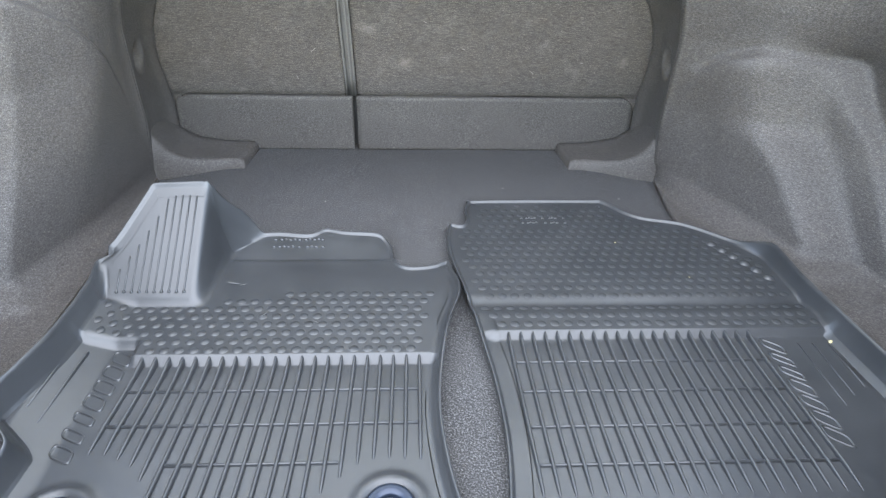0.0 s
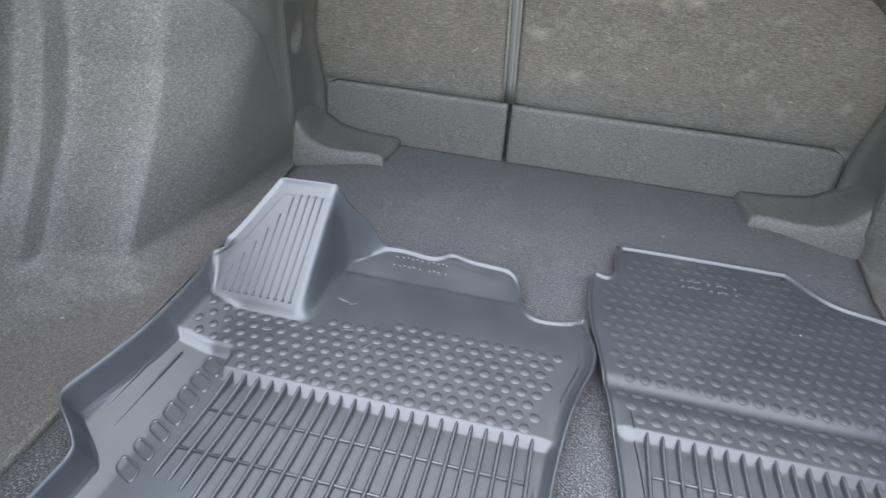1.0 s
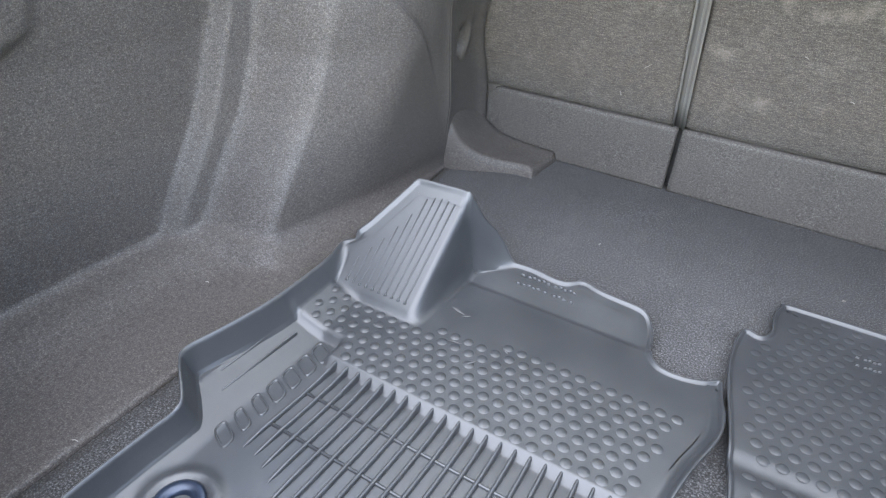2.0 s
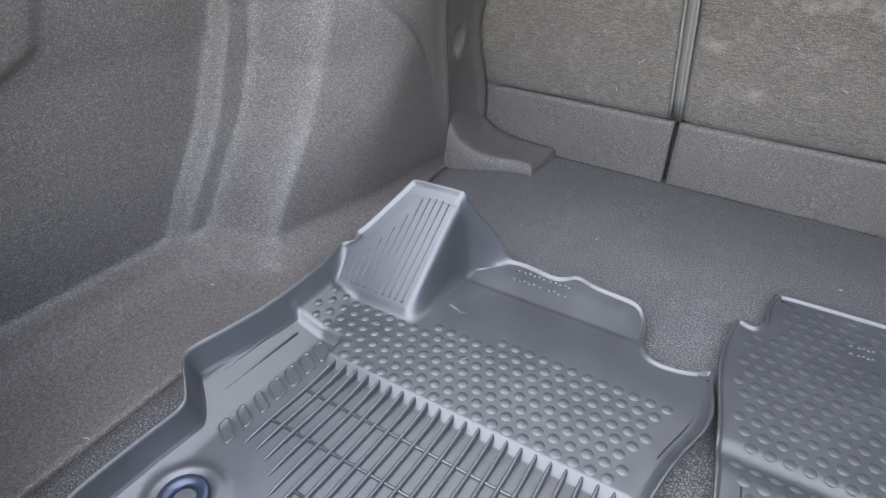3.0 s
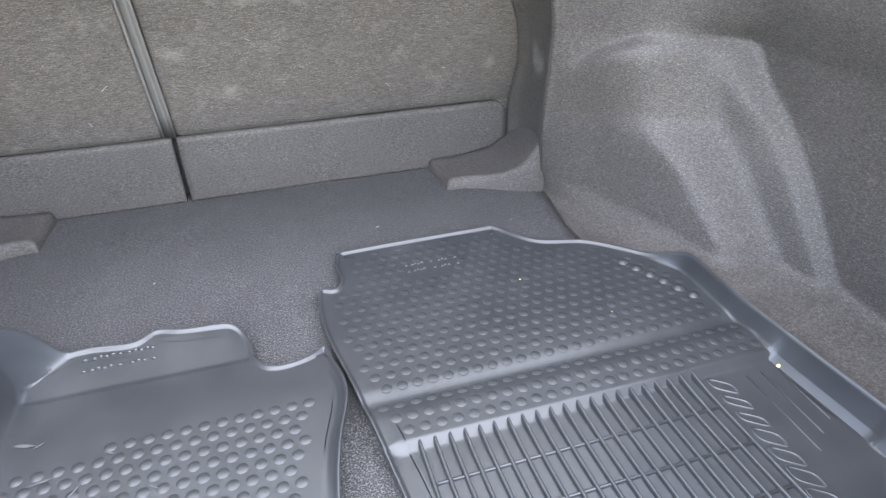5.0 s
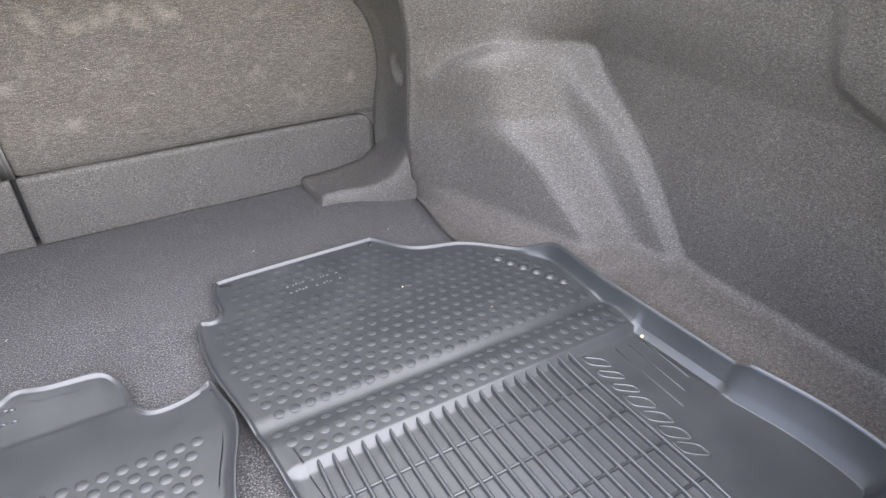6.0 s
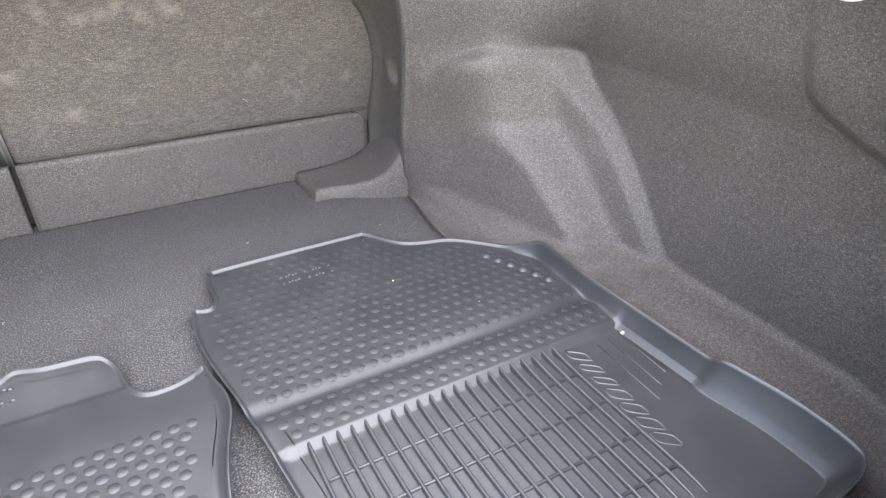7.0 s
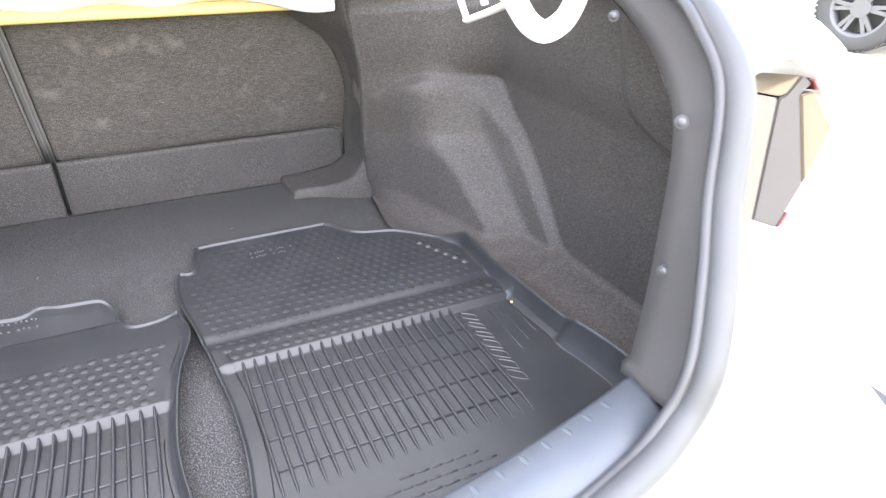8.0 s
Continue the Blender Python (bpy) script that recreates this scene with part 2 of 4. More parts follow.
# Plan of the arch by height: terrace behind the step (y, x), start of the shoulder, its end, and a point of the inner face.
ARCH = {True: [(0.0, 0.738, 0.630, 0.780, 0.621, 0.806, 0.562, 1.04, 0.478), (0.05, 0.768, 0.629, 0.813, 0.617, 0.842, 0.555, 1.05, 0.486), (0.09, 0.793, 0.628, 0.856, 0.612, 0.890, 0.546, 1.05, 0.490),
               (0.125, 0.824, 0.628, 0.888, 0.609, 0.928, 0.538, 1.05, 0.488), (0.15, 0.846, 0.628, 0.922, 0.603, 0.972, 0.522, 1.06, 0.482), (0.17, 0.868, 0.628, 0.948, 0.600, 0.990, 0.520, 1.07, 0.472),
               (0.20, 0.895, 0.628, 0.957, 0.601, 0.996, 0.516, 1.08, 0.460), (0.235, 0.928, 0.626, 0.968, 0.602, 1.002, 0.512, 1.077, 0.461), (0.27, 0.958, 0.624, 0.980, 0.602, 1.008, 0.512, 1.075, 0.462),
               (0.33, 0.930, 0.606, 0.950, 0.594, 1.0, 0.520, 1.04, 0.470), (0.48, 0.90, 0.58, 0.94, 0.56, 1.0, 0.50, 1.03, 0.46)],
        False: [(0.0, 0.697, 0.608, 0.724, 0.600, 0.746, 0.512, 0.95, 0.478), (0.09, 0.742, 0.608, 0.777, 0.600, 0.802, 0.510, 0.95, 0.466), (0.17, 0.795, 0.606, 0.834, 0.598, 0.858, 0.507, 0.97, 0.450),
                (0.24, 0.826, 0.606, 0.866, 0.598, 0.888, 0.502, 1.0, 0.436), (0.31, 0.845, 0.600, 0.880, 0.594, 0.902, 0.494, 1.0, 0.432), (0.48, 0.86, 0.57, 0.89, 0.56, 0.92, 0.485, 1.0, 0.42)]}


def inside_depth(line, y, z):
    """Distance of (y, z) from a line, positive on the seat side of it."""
    line = smooth_line(line, 6)
    q = np.stack([y, np.full_like(y, z)], 1)
    dist = np.full(len(y), 1e9)
    ring = np.concatenate([line, [(1.3, line[-1][1]), (1.3, line[0][1])]])
    odd = np.zeros(len(y), bool)
    for i, (a, b) in enumerate(zip(ring, np.roll(ring, -1, axis=0))):
        if (a[1] > z) != (b[1] > z):
            odd ^= y < (b[0] - a[0]) * (z - a[1]) / (b[1] - a[1]) + a[0]
        if i < len(line) - 1:
            ab = b - a
            t = np.clip(((q - a) @ ab) / (ab @ ab + 1e-12), 0, 1)
            dist = np.minimum(dist, np.hypot(*(q - a - t[:, None] * ab).T))
    return np.where(odd, dist, -dist)


# The inner edge of the trim round the trunk opening, from the sill upwards.
INNER = [(0.438, 0.350, 0.158), (0.470, 0.377, 0.205), (0.492, 0.398, 0.273), (0.505, 0.420, 0.375), (0.54, 0.505, 0.419), (0.57, 0.615, 0.452), (0.582, 0.74, 0.470), (0.585, 0.90, 0.476), (0.585, 1.06, 0.48)]


def side_grid(right):
    """Points of the side trim: a plain wall, and before it the wheel arch with a crisp lip and a soft shoulder."""
    zs = np.concatenate([[0.0], np.linspace(0.006, 0.475, 125)])
    n, tail = 300, 26
    grid = []
    for z in zs:
        ax, ay = lerp_table(z, CORNER)
        end = np.array([np.interp(max(z, 0.165), [v[2] for v in INNER], [v[k] for v in INNER]) for k in (0, 1)]) + (0.001, 0.004)
        if z < 0.165:
            end = end + (0.05 * (1 - z / 0.165), 0.015 * (1 - z / 0.165))
        stop = max(0.475, end[1] + 0.05)
        y = np.linspace(ay, stop, n)
        ax += SHIFT[right]
        wall = float(np.interp(z, [0, 0.19, 0.27, 0.33, 0.48], [0.648, 0.648, 0.638, 0.618, 0.592] if right else [0.632, 0.632, 0.630, 0.618, 0.592]))
        base = wall + np.interp(y, [0.40, 0.50, 0.60, 0.75], [0.006, 0.006, 0.004, 0.0])
        d2 = inside_depth(STEP[right], y, z)
        near = np.clip((ay - y - 0.008) / 0.06, 0, 1)
        ya, xa, yb, xb, yc, xc, yd, xd = lerp_table(z, ARCH[right])
        lip = 0.018
        curve = np.interp(y, [0.60, ya - 0.02, ya, yb, yc, yd, ay], [wall - lip + 0.004, wall - lip, xa, xb, xc, xd, ax])
        pad = np.concatenate([np.full(40, curve[0]), curve, curve[-1] + 0.0 * curve[:40]])
        for _ in range(2 + int(9 * ss(0.06, 0.16, z)) * right):
            pad = np.convolve(pad, np.full(5, 1 / 5), 'same')
        wide = np.concatenate([2 * pad[40] - pad[80:40:-1], pad[40:]])
        for _ in range(5):
            wide = np.convolve(wide, np.full(13, 1 / 13), 'same')
        soft = ss(0.262, 0.30, z) if right else ss(0.925, 0.955, y)
        curve = pad[40:-40] * (1 - soft) + wide[40:-40] * soft
        x = curve + (base - wall) + lip * (1 - ss(-0.006, 0.008, d2)) * near
        x = x - 0.016 * np.exp(-np.maximum(d2, 0) / 0.035) * ss(-0.002, 0.024, d2) * near * ss(0.17, 0.235, z) * right
        if not right:
            line = np.interp(y, [c[0] for c in CREASE], [c[1] for c in CREASE])
            x = x + (0.014 + 0.010 * (1 - ss(0.95, 1.03, y))) * ss(-0.005, 0.012, z - line) * ss(0.02, 0.09, ay - y) * ss(0.86, 0.90, y)
        ledge = np.interp(y, [0.85, 0.909, 1.111], [0.414, 0.405, 0.367])
        x = x + 0.014 * ss(0, 0.007, z - ledge) * ss(0.80, 0.88, y) * right
        x = x - 0.007 * ss(0.05, 0.13, z) * np.exp(-(ay - y) / 0.01)
        x[0] = ax - 0.007 * ss(0.05, 0.13, z)
        edge = np.interp(z, [0.22, 0.268, 0.289, 0.309, 0.354, 0.48], [0.42, 0.520, 0.575, 0.612, 0.625, 0.63])
        x = x - 0.011 * (1 - ss(-0.011, 0.014, y - edge)) * ss(0.54, 0.57, x)
        row = np.stack([x, y, np.full(n, z)], 1)
        u = np.linspace(0, 1, tail + 1)[1:, None]
        p0, p1, p2 = row[-1], np.array((row[-1][0], end[1] + 0.012, z)), np.array((*end, z))
        grid.append(np.concatenate([row, (1 - u) ** 2 * p0 + 2 * u * (1 - u) * p1 + u * u * p2]))
    g = np.array(grid)
    g[..., 0] += np.array([[0.0016 * noise.noise((a[1] * 12, a[2] * 12, 3)) for a in rowp] for rowp in g])
    g = blur(g, 2)
    # foot of the trim, out to the joint with the floor board
    foot = []
    base = g[0].copy()
    for f, zz, zd in ((0.0, -0.012, -0.012), (0.0, 0.0025, 0.0025), (0.02, 0.0048, 0.0048), (0.06, 0.004, 0.004), (0.4, 0.004, 0.006), (0.62, 0.006, 0.010), (0.72, 0.012, 0.014), (0.78, 0.020, 0.018), (0.86, 0.0235, 0.024), (0.95, 0.026, 0.029)):
        rowp = base.copy()
        joint = (0.434 if right else 0.446) + 0.012 * ss(1.0, 1.14, base[:, 1])
        rowp[:, 0] = joint + (np.maximum(base[:, 0], joint + 0.002) - joint) * f
        rowp[:, 2] = zz + (zd - zz) * ss(0.66, 0.74, base[:, 1])
        foot.append(rowp)
    g = np.concatenate([np.array(foot), g[8:]])
    w = ss(0.66, 0.74, g[6:15, :, 1:2])
    g[6:15] = blur(g, 1)[6:15] * (1 - w) + blur(g, 3)[6:15] * w
    return g


for sx, name in ((1, "wall_right"), (-1, "wall_left")):
    g = side_grid(sx > 0)
    g[..., 0] *= sx
    side = part(name, shell(g, (0.012 * sx, 0.004, -0.006), flip=sx < 0), FELT_SIDE)
    tagged(side, "moulded dark grey felt side trim over the wheel arch", "side trim", kind="structure")


# ---- corner trims beside the seats, each with its foot on the floor ----
SEAT_EDGE = [(0.0, 0.455), (0.10, 0.455), (0.19, 0.455), (0.22, 0.450), (0.25, 0.441), (0.29, 0.421), (0.315, 0.400), (0.335, 0.372), (0.36, 0.330), (0.40, 0.30)]


def corner_grid():
    grid = []
    for z in np.linspace(0.0, 0.40, 90):
        e = np.array([np.interp(z, [v[0] for v in SEAT_EDGE], [v[1] for v in SEAT_EDGE]), seat_y(z) + 0.004])
        k = lerp_table(z, CORNER)
        row = []
        for u in np.linspace(0, 1, 56):
            p = e + (k - e) * u
            x = p[0] + 0.010 * math.exp(-u / 0.03) - 0.006 * math.exp(-((u - 0.12) / 0.10) ** 2) + 0.007 * math.sin(math.pi * min(1, u * 1.1)) - 0.007 * float(ss(0.05, 0.13, z)) * math.exp(-((1 - u) / 0.10) ** 2)
            dy, dz = p[1] - 1.170, z - 0.208
            x += 0.030 * math.exp(-((dy / 0.011) ** 2 + (dz / 0.019) ** 2) ** 1.6)
            x -= 0.006 * math.exp(-(((dy - 0.018) / 0.007) ** 2 + (dz / 0.022) ** 2))
            row.append((x, p[1], z))
        grid.append(row)
    return np.array(grid)


def foot_grid():
    """The low lip that runs inwards along the seat from the corner, its top rising to the corner."""
    grid = []
    for x in np.concatenate([[0.3140, 0.3146, 0.3165, 0.3195], np.linspace(0.324, 0.468, 40)]):
        k = float(np.interp(x, [0.3140, 0.3146, 0.3165, 0.3195, 0.324], [-0.25, 0.35, 0.75, 0.93, 1.0]))
        front = 1.182 - 0.050 * ss(0.33, 0.47, x)
        fz, bz = np.interp(x, [0.32, 0.34, 0.38, 0.41, 0.435, 0.455, 0.47], [0.017, 0.018, 0.021, 0.030, 0.047, 0.080, 0.115]), np.interp(x, [0.32, 0.37, 0.42, 0.45, 0.47], [0.019, 0.021, 0.029, 0.048, 0.085])
        slope = 0.012
        row = [(x, front - 0.001, -0.004), (x, front, 0.001 * k)]
        for f in np.linspace(0.12, 1, 8):
            row.append((x, front + slope * f ** 1.3, k * fz * math.sin(0.5 * math.pi * f) ** 0.9))
        for f in np.linspace(0.1, 1, 9):
            y = front + slope + (1.268 - front - slope) * f
            row.append((x - 0.008 * f * (x < 0.325), y, k * (fz + (bz - fz) * ss(0, 1, f) - 0.004 * math.sin(math.pi * f))))
        grid.append(row)
    return blur(np.array(grid), 1)


for sx in (1, -1):
    t = thing("seat_corner_trim", (sx * 0.45, 1.15, 0), "dark grey felt corner trim beside the seat back, with low foot", "trim", group="seat corner trims", kind="structure")
    for nm, g, off in (("pillar", corner_grid(), (0.01 * sx, 0.0, 0)), ("foot", foot_grid(), (0, 0.002, -0.004))):
        g = g.copy()
        g[..., 0] += SHIFT[sx > 0]
        g[..., 0] *= sx
        g -= np.array((sx * 0.45, 1.15, 0))
        part(nm, shell(g, off, flip=(sx > 0)), FELT_SIDE, t)


# ---- seat backs ----
def seat_upper(x0, x1):
    zs = np.linspace(0.082, 0.50, 64)
    xs = np.linspace(x0, x1, 70)
    g = []
    for z in zs:
        row = []
        for x in xs:
            dx = min(x - x0, x1 - x)
            y = seat_y(z) + 0.005 * math.exp(-dx / 0.003) + 0.0025 * noise.noise((x * 5, z * 5, 1.7)) + 0.0012 * noise.noise((x * 16, z * 16, 4))
            y += 0.001 * math.exp(-abs(z - 0.110) / 0.002) + 0.007 * (1 - ss(0.1095, 0.1125, z))
            row.append((x, y, z))
        g.append(row)
    return shell(np.array(g), (0, 0.06, 0), flip=True)


def seat_flap(x0, x1, outer):
    """The lower carpet flap; its outer upper corner is rounded."""
    zs = np.linspace(0.0, 0.1085, 26)
    xs = np.linspace(x0, x1, 60)
    g = []
    for z in zs:
        row = []
        lim = outer
        if z > 0.085:
            lim = outer - math.copysign(0.022 * (1 - math.sqrt(max(0.0, 1 - ((z - 0.085) / 0.022) ** 2))), outer)
        for x in xs:
            xx = max(x, lim) if outer < 0 else min(x, lim)
            y = 1.273 + 0.003 * math.exp(-(0.1085 - z) / 0.0015) + 0.0008 * noise.noise((x * 14, z * 14, 9))
            row.append((xx, y, z))
        g.append(row)
    return shell(np.array(g), (0, 0.012, 0), flip=True)


def seat_bead(x, proud, r):
    """A thin upright bead along the split between the seat backs."""
    return tube([(x, seat_y(z) + proud, z) for z in (0.1085, 0.50)], r, 8)


for x0, x1, u0, u1, outer, words in ((-0.49, -0.1175, -0.49, -0.1282, -0.454, "narrow carpeted rear seat back with lower flap"), (-0.1095, 0.49, -0.1092, 0.49, 0.433, "wide carpeted rear seat back with pale dust smudges and lower flap")):
    t = thing("seat_back", (0, 0, 0), words, "seat back", group="rear seat backs")
    part("back_panel", seat_upper(u0, u1), FELT_SEAT, t)
    part("lower_flap", seat_flap(max(x0, -0.454), min(x1, 0.433), outer), FELT_FLAP, t, "lighter grey carpet flap")
    part("edge_strip", seat_bead(u1 + 0.0012 if outer < 0 else u0 - 0.0012, 0.0008, 0.0019), STRIP, t, "thin grey plastic edge strip")
    if outer > 0:
        part("seam_strip", seat_bead(-0.1168, 0.0045, 0.0017), STRIP, t, "thin pale plastic seam strip")
        part("seam_channel", tube([(-0.1188, seat_y(z) + 0.0065, z) for z in (0.1085, 0.50)], 0.0095, 8, 0.25), TRIM_GREY, t)
bm = box(bmesh.new(), -0.5, 0.5, 1.305, 1.33, -0.02, 0.5)
tagged(part("seat_bulkhead", bm, BLACK), "black bulkhead behind the seat gap", "bulkhead", kind="structure")


# ---- floor mats ----
def mat_sheet(outline, height, cell=0.004, thick=0.0035, band=0.016):
    """A moulded sheet inside an outline: a band that follows its edge, and a plain grid within."""
    line = smooth_line(outline, 7, closed=True)
    nxt = np.roll(line, -1, axis=0)

    def inside(Q):
        c = np.zeros(len(Q), bool)
        for a, b in zip(line, nxt):
            hit = (a[1] > Q[:, 1]) != (b[1] > Q[:, 1])
            with np.errstate(divide='ignore', invalid='ignore'):
                c ^= hit & (Q[:, 0] < (b[0] - a[0]) * (Q[:, 1] - a[1]) / (b[1] - a[1]) + a[0])
        return c

    def nearest(Q):
        best, dist = np.zeros_like(Q), np.full(len(Q), 1e9)
        for a, b in zip(line, nxt):
            ab = b - a
            t = np.clip(((Q - a) @ ab) / (ab @ ab + 1e-12), 0, 1)
            r = a + t[:, None] * ab
            dd = np.hypot(*(Q - r).T)
            m = dd < dist
            best[m], dist[m] = r[m], dd[m]
        return best, dist

    # edge band
    seg = np.linalg.norm(nxt - line, axis=1)
    along = np.concatenate([[0], np.cumsum(seg)])
    n = int(along[-1] / 0.004)
    at = np.linspace(0, along[-1], n, endpoint=False)
    loop = np.concatenate([line, line[:1]])
    edge = np.stack([np.interp(at, along, loop[:, k]) for k in (0, 1)], 1)
    tan = np.roll(edge, -2, axis=0) - np.roll(edge, 2, axis=0)
    for _ in range(2):
        tan = (np.roll(tan, 1, axis=0) + tan * 2 + np.roll(tan, -1, axis=0)) / 4
    nor = np.stack([-tan[:, 1], tan[:, 0]], 1)
    nor /= np.linalg.norm(nor, axis=1)[:, None]
    if not inside(edge + 0.004 * nor)[np.arange(n)].mean() > 0.5:
        nor = -nor
    offs = [0, 0.0008, 0.002, 0.0035, 0.005, 0.0068, 0.0086, 0.0105, 0.0125, 0.0145] + [0.0145 + 0.002 * k for k in range(1, int((band - 0.0136) / 0.002))] + [band + 0.001]
    ringV = []
    for o in offs:
        Q = edge + o * nor
        d = nearest(Q)[1] if o else np.zeros(n)
        ringV.append(np.column_stack([Q, height(Q[:, 0], Q[:, 1], d)]))
    rounded = ringV[0].copy()
    rounded[:, 2] -= 0.0008
    ringV[0] = rounded
    under = [ringV[0] - (0, 0, thick - 0.0008)] + [ringV[k] - (0, 0, thick) for k in (3, 6, len(offs) - 1)]
    rows = under[::-1] + ringV
    V = np.concatenate(rows)
    idx = np.arange(len(rows) * n).reshape(len(rows), n)
    F = [np.stack([idx[k], np.roll(idx[k], -1), np.roll(idx[k + 1], -1), idx[k + 1]], -1) for k in range(len(rows) - 1)]
    F = np.concatenate(F)

    # grid
    lo, hi = line.min(0) - cell, line.max(0) + cell
    px, py = np.meshgrid(np.arange(lo[0], hi[0], cell), np.arange(lo[1], hi[1], cell))
    P = np.stack([px.ravel(), py.ravel()], 1)
    gi = np.arange(px.size).reshape(px.shape)
    quads = np.stack([gi[:-1, :-1], gi[:-1, 1:], gi[1:, 1:], gi[1:, :-1]], -1).reshape(-1, 4)
    mid = P[quads].mean(1)
    quads = quads[inside(mid) & (nearest(mid)[1] > band)]
    count = np.bincount(quads.ravel(), minlength=px.size)
    border = (count > 0) & (count < 4)
    best, dist = nearest(P[border])
    away = (P[border] - best) / dist[:, None]
    P[border] = best + away * band
    used = np.flatnonzero(count)
    remap = -np.ones(px.size, int)
    remap[used] = np.arange(len(used))
    Q = P[used]
    d = nearest(Q)[1]
    top = np.column_stack([Q, height(Q[:, 0], Q[:, 1], d)])
    o = len(V)
    quads = remap[quads]
    V = np.concatenate([V, top, top - (0, 0, thick)])
    F = np.concatenate([F, quads + o, quads[:, ::-1] + o + len(top)])
    return mesh_of(V, F), line


OUT_1 = [(-0.384, 0.812), (-0.367, 0.843), (-0.355, 0.866), (-0.351, 0.874), (-0.344, 0.8765), (-0.317, 0.8775), (-0.291, 0.8785), (-0.277, 0.879), (-0.262, 0.889), (-0.246, 0.901), (-0.226, 0.908), (-0.198, 0.911), (-0.155, 0.907), (-0.132, 0.921), (-0.104, 0.914),
         (-0.060, 0.910), (-0.044, 0.905), (-0.033, 0.884), (-0.027, 0.850), (-0.013, 0.831), (0.010, 0.829), (0.032, 0.836), (0.048, 0.846), (0.054, 0.815), (0.060, 0.762),
         (0.045, 0.706), (0.036, 0.663), (0.029, 0.606), (0.028, 0.556), (0.034, 0.498), (0.043, 0.448), (0.045, 0.39), (0.02, 0.372), (-0.34, 0.372), (-0.365, 0.378), (-0.375, 0.40),
         (-0.375, 0.46), (-0.373, 0.505), (-0.376, 0.516), (-0.406, 0.541), (-0.413, 0.550), (-0.413, 0.565), (-0.405, 0.60), (-0.396, 0.66), (-0.396, 0.742), (-0.404, 0.782), (-0.399, 0.794)]


REST_SLOPE = 0.72


def rest_height(x, y):
    """Share of the raised foot rest at the front corner of the driver's mat: flat face, sloping flank."""
    u = np.clip((x + 0.277) / np.interp(y, [0.75, 0.85, 0.872, 0.905], [0.014, 0.016, 0.019, 0.056]), 0, 1)
    return (1 - (0.5 * u + 0.5 * ss(0, 1, u))) * ss(0.739, 0.748, y)


def height_1(x, y, d):
    riser = np.where(x < -0.319, 0.677, 0.647)
    soft = ss(0.014, 0.032, x)
    flank = 0.010 + 0.017 * np.clip((-0.346 - x) / 0.048, 0, 1) ** 1.15
    z = flank + 0.0105 * (ss(riser - 0.0005, riser + 0.0025, y) * (1 - soft) + soft * ss(0.59, 0.70, y))
    z = z - 0.0055 * ss(0.762, 0.853, y) - 0.0025 * ss(0.850, 0.854, y) + 0.010 * np.clip((y - 0.854) / 0.055, 0, 1) * (1 - ss(-0.06, -0.03, x))
    rest = rest_height(x, y)
    z = z * (1 - rest) + rest * (0.032 + REST_SLOPE * (y - 0.752))
    left = (x < -0.30) & (y < 0.80)
    rim = 0.040 + 0.016 * ss(0.500, 0.535, y)
    z = np.where(left, z + (rim - z) * (1 - np.clip((d - 0.002) / 0.0105, 0, 1)) ** 1.2, z)
    right = ss(0.0, 0.02, x) * (1 - ss(0.78, 0.83, y))
    z = z + right * 0.007 * (1 - ss(0.002, 0.014, d))
    z = z + 0.0034 * (1 - ss(0.0026, 0.0050, d))
    for ex, ey in EYELETS:
        r = np.hypot(x - ex, y - ey)
        z = z + 0.004 * (1 - ss(0.030, 0.040, r)) - 0.006 * (1 - ss(0.022, 0.026, r))
    return z


EYELETS = [(-0.316, 0.455), (-0.023, 0.462)]
OUT_2 = [(0.054, 0.950), (0.050, 0.872), (0.066, 0.773), (0.077, 0.701), (0.087, 0.629), (0.091, 0.552), (0.089, 0.501), (0.084, 0.45), (0.082, 0.40), (0.10, 0.385),
         (0.28, 0.378), (0.40, 0.386), (0.50, 0.394), (0.540, 0.402), (0.555, 0.425), (0.554, 0.489), (0.539, 0.560), (0.538, 0.580), (0.529, 0.676), (0.522, 0.764), (0.522, 0.805),
         (0.521, 0.850), (0.507, 0.878), (0.484, 0.908), (0.431, 0.957), (0.365, 0.981), (0.322, 1.032), (0.300, 1.036), (0.108, 1.034), (0.089, 1.025), (0.083, 0.998),
         (0.084, 0.968), (0.074, 0.950)]


def height_2(x, y, d):
    soft = 1 - ss(0.078, 0.094, x)
    z = 0.010 + 0.0085 * (ss(0.6855, 0.6885, y) * (1 - soft) + soft * ss(0.63, 0.73, y))
    z = z - 0.005 * ss(0.722, 0.748, y) + 0.004 * ss(0.746, 0.766, y) - 0.0075 * ss(0.77, 1.02, y)
    right = ss(0.42, 0.47, x) * (1 - ss(0.845, 0.905, y))
    wide = 0.0135 + 0.0055 * (1 - ss(0.560, 0.572, y)) - 0.005 * ss(0.690, 0.720, y)
    rimz = 0.040 + 0.009 * (1 - ss(0.552, 0.572, y))
    z = z + right * (rimz - z) * (1 - np.clip((d - 0.002) / wide, 0, 1)) ** 1.35
    z = z + (1 - right) * 0.0040 * (1 - ss(0.0028, 0.0054, d)) + right * 0.0025 * (1 - ss(0.0026, 0.0046, d))
    near = (1 - ss(0.40, 0.46, y)) * ss(0.12, 0.2, x)
    z = z + near * 0.012 * (1 - ss(0.002, 0.02, d)) * (1 - right)
    return z


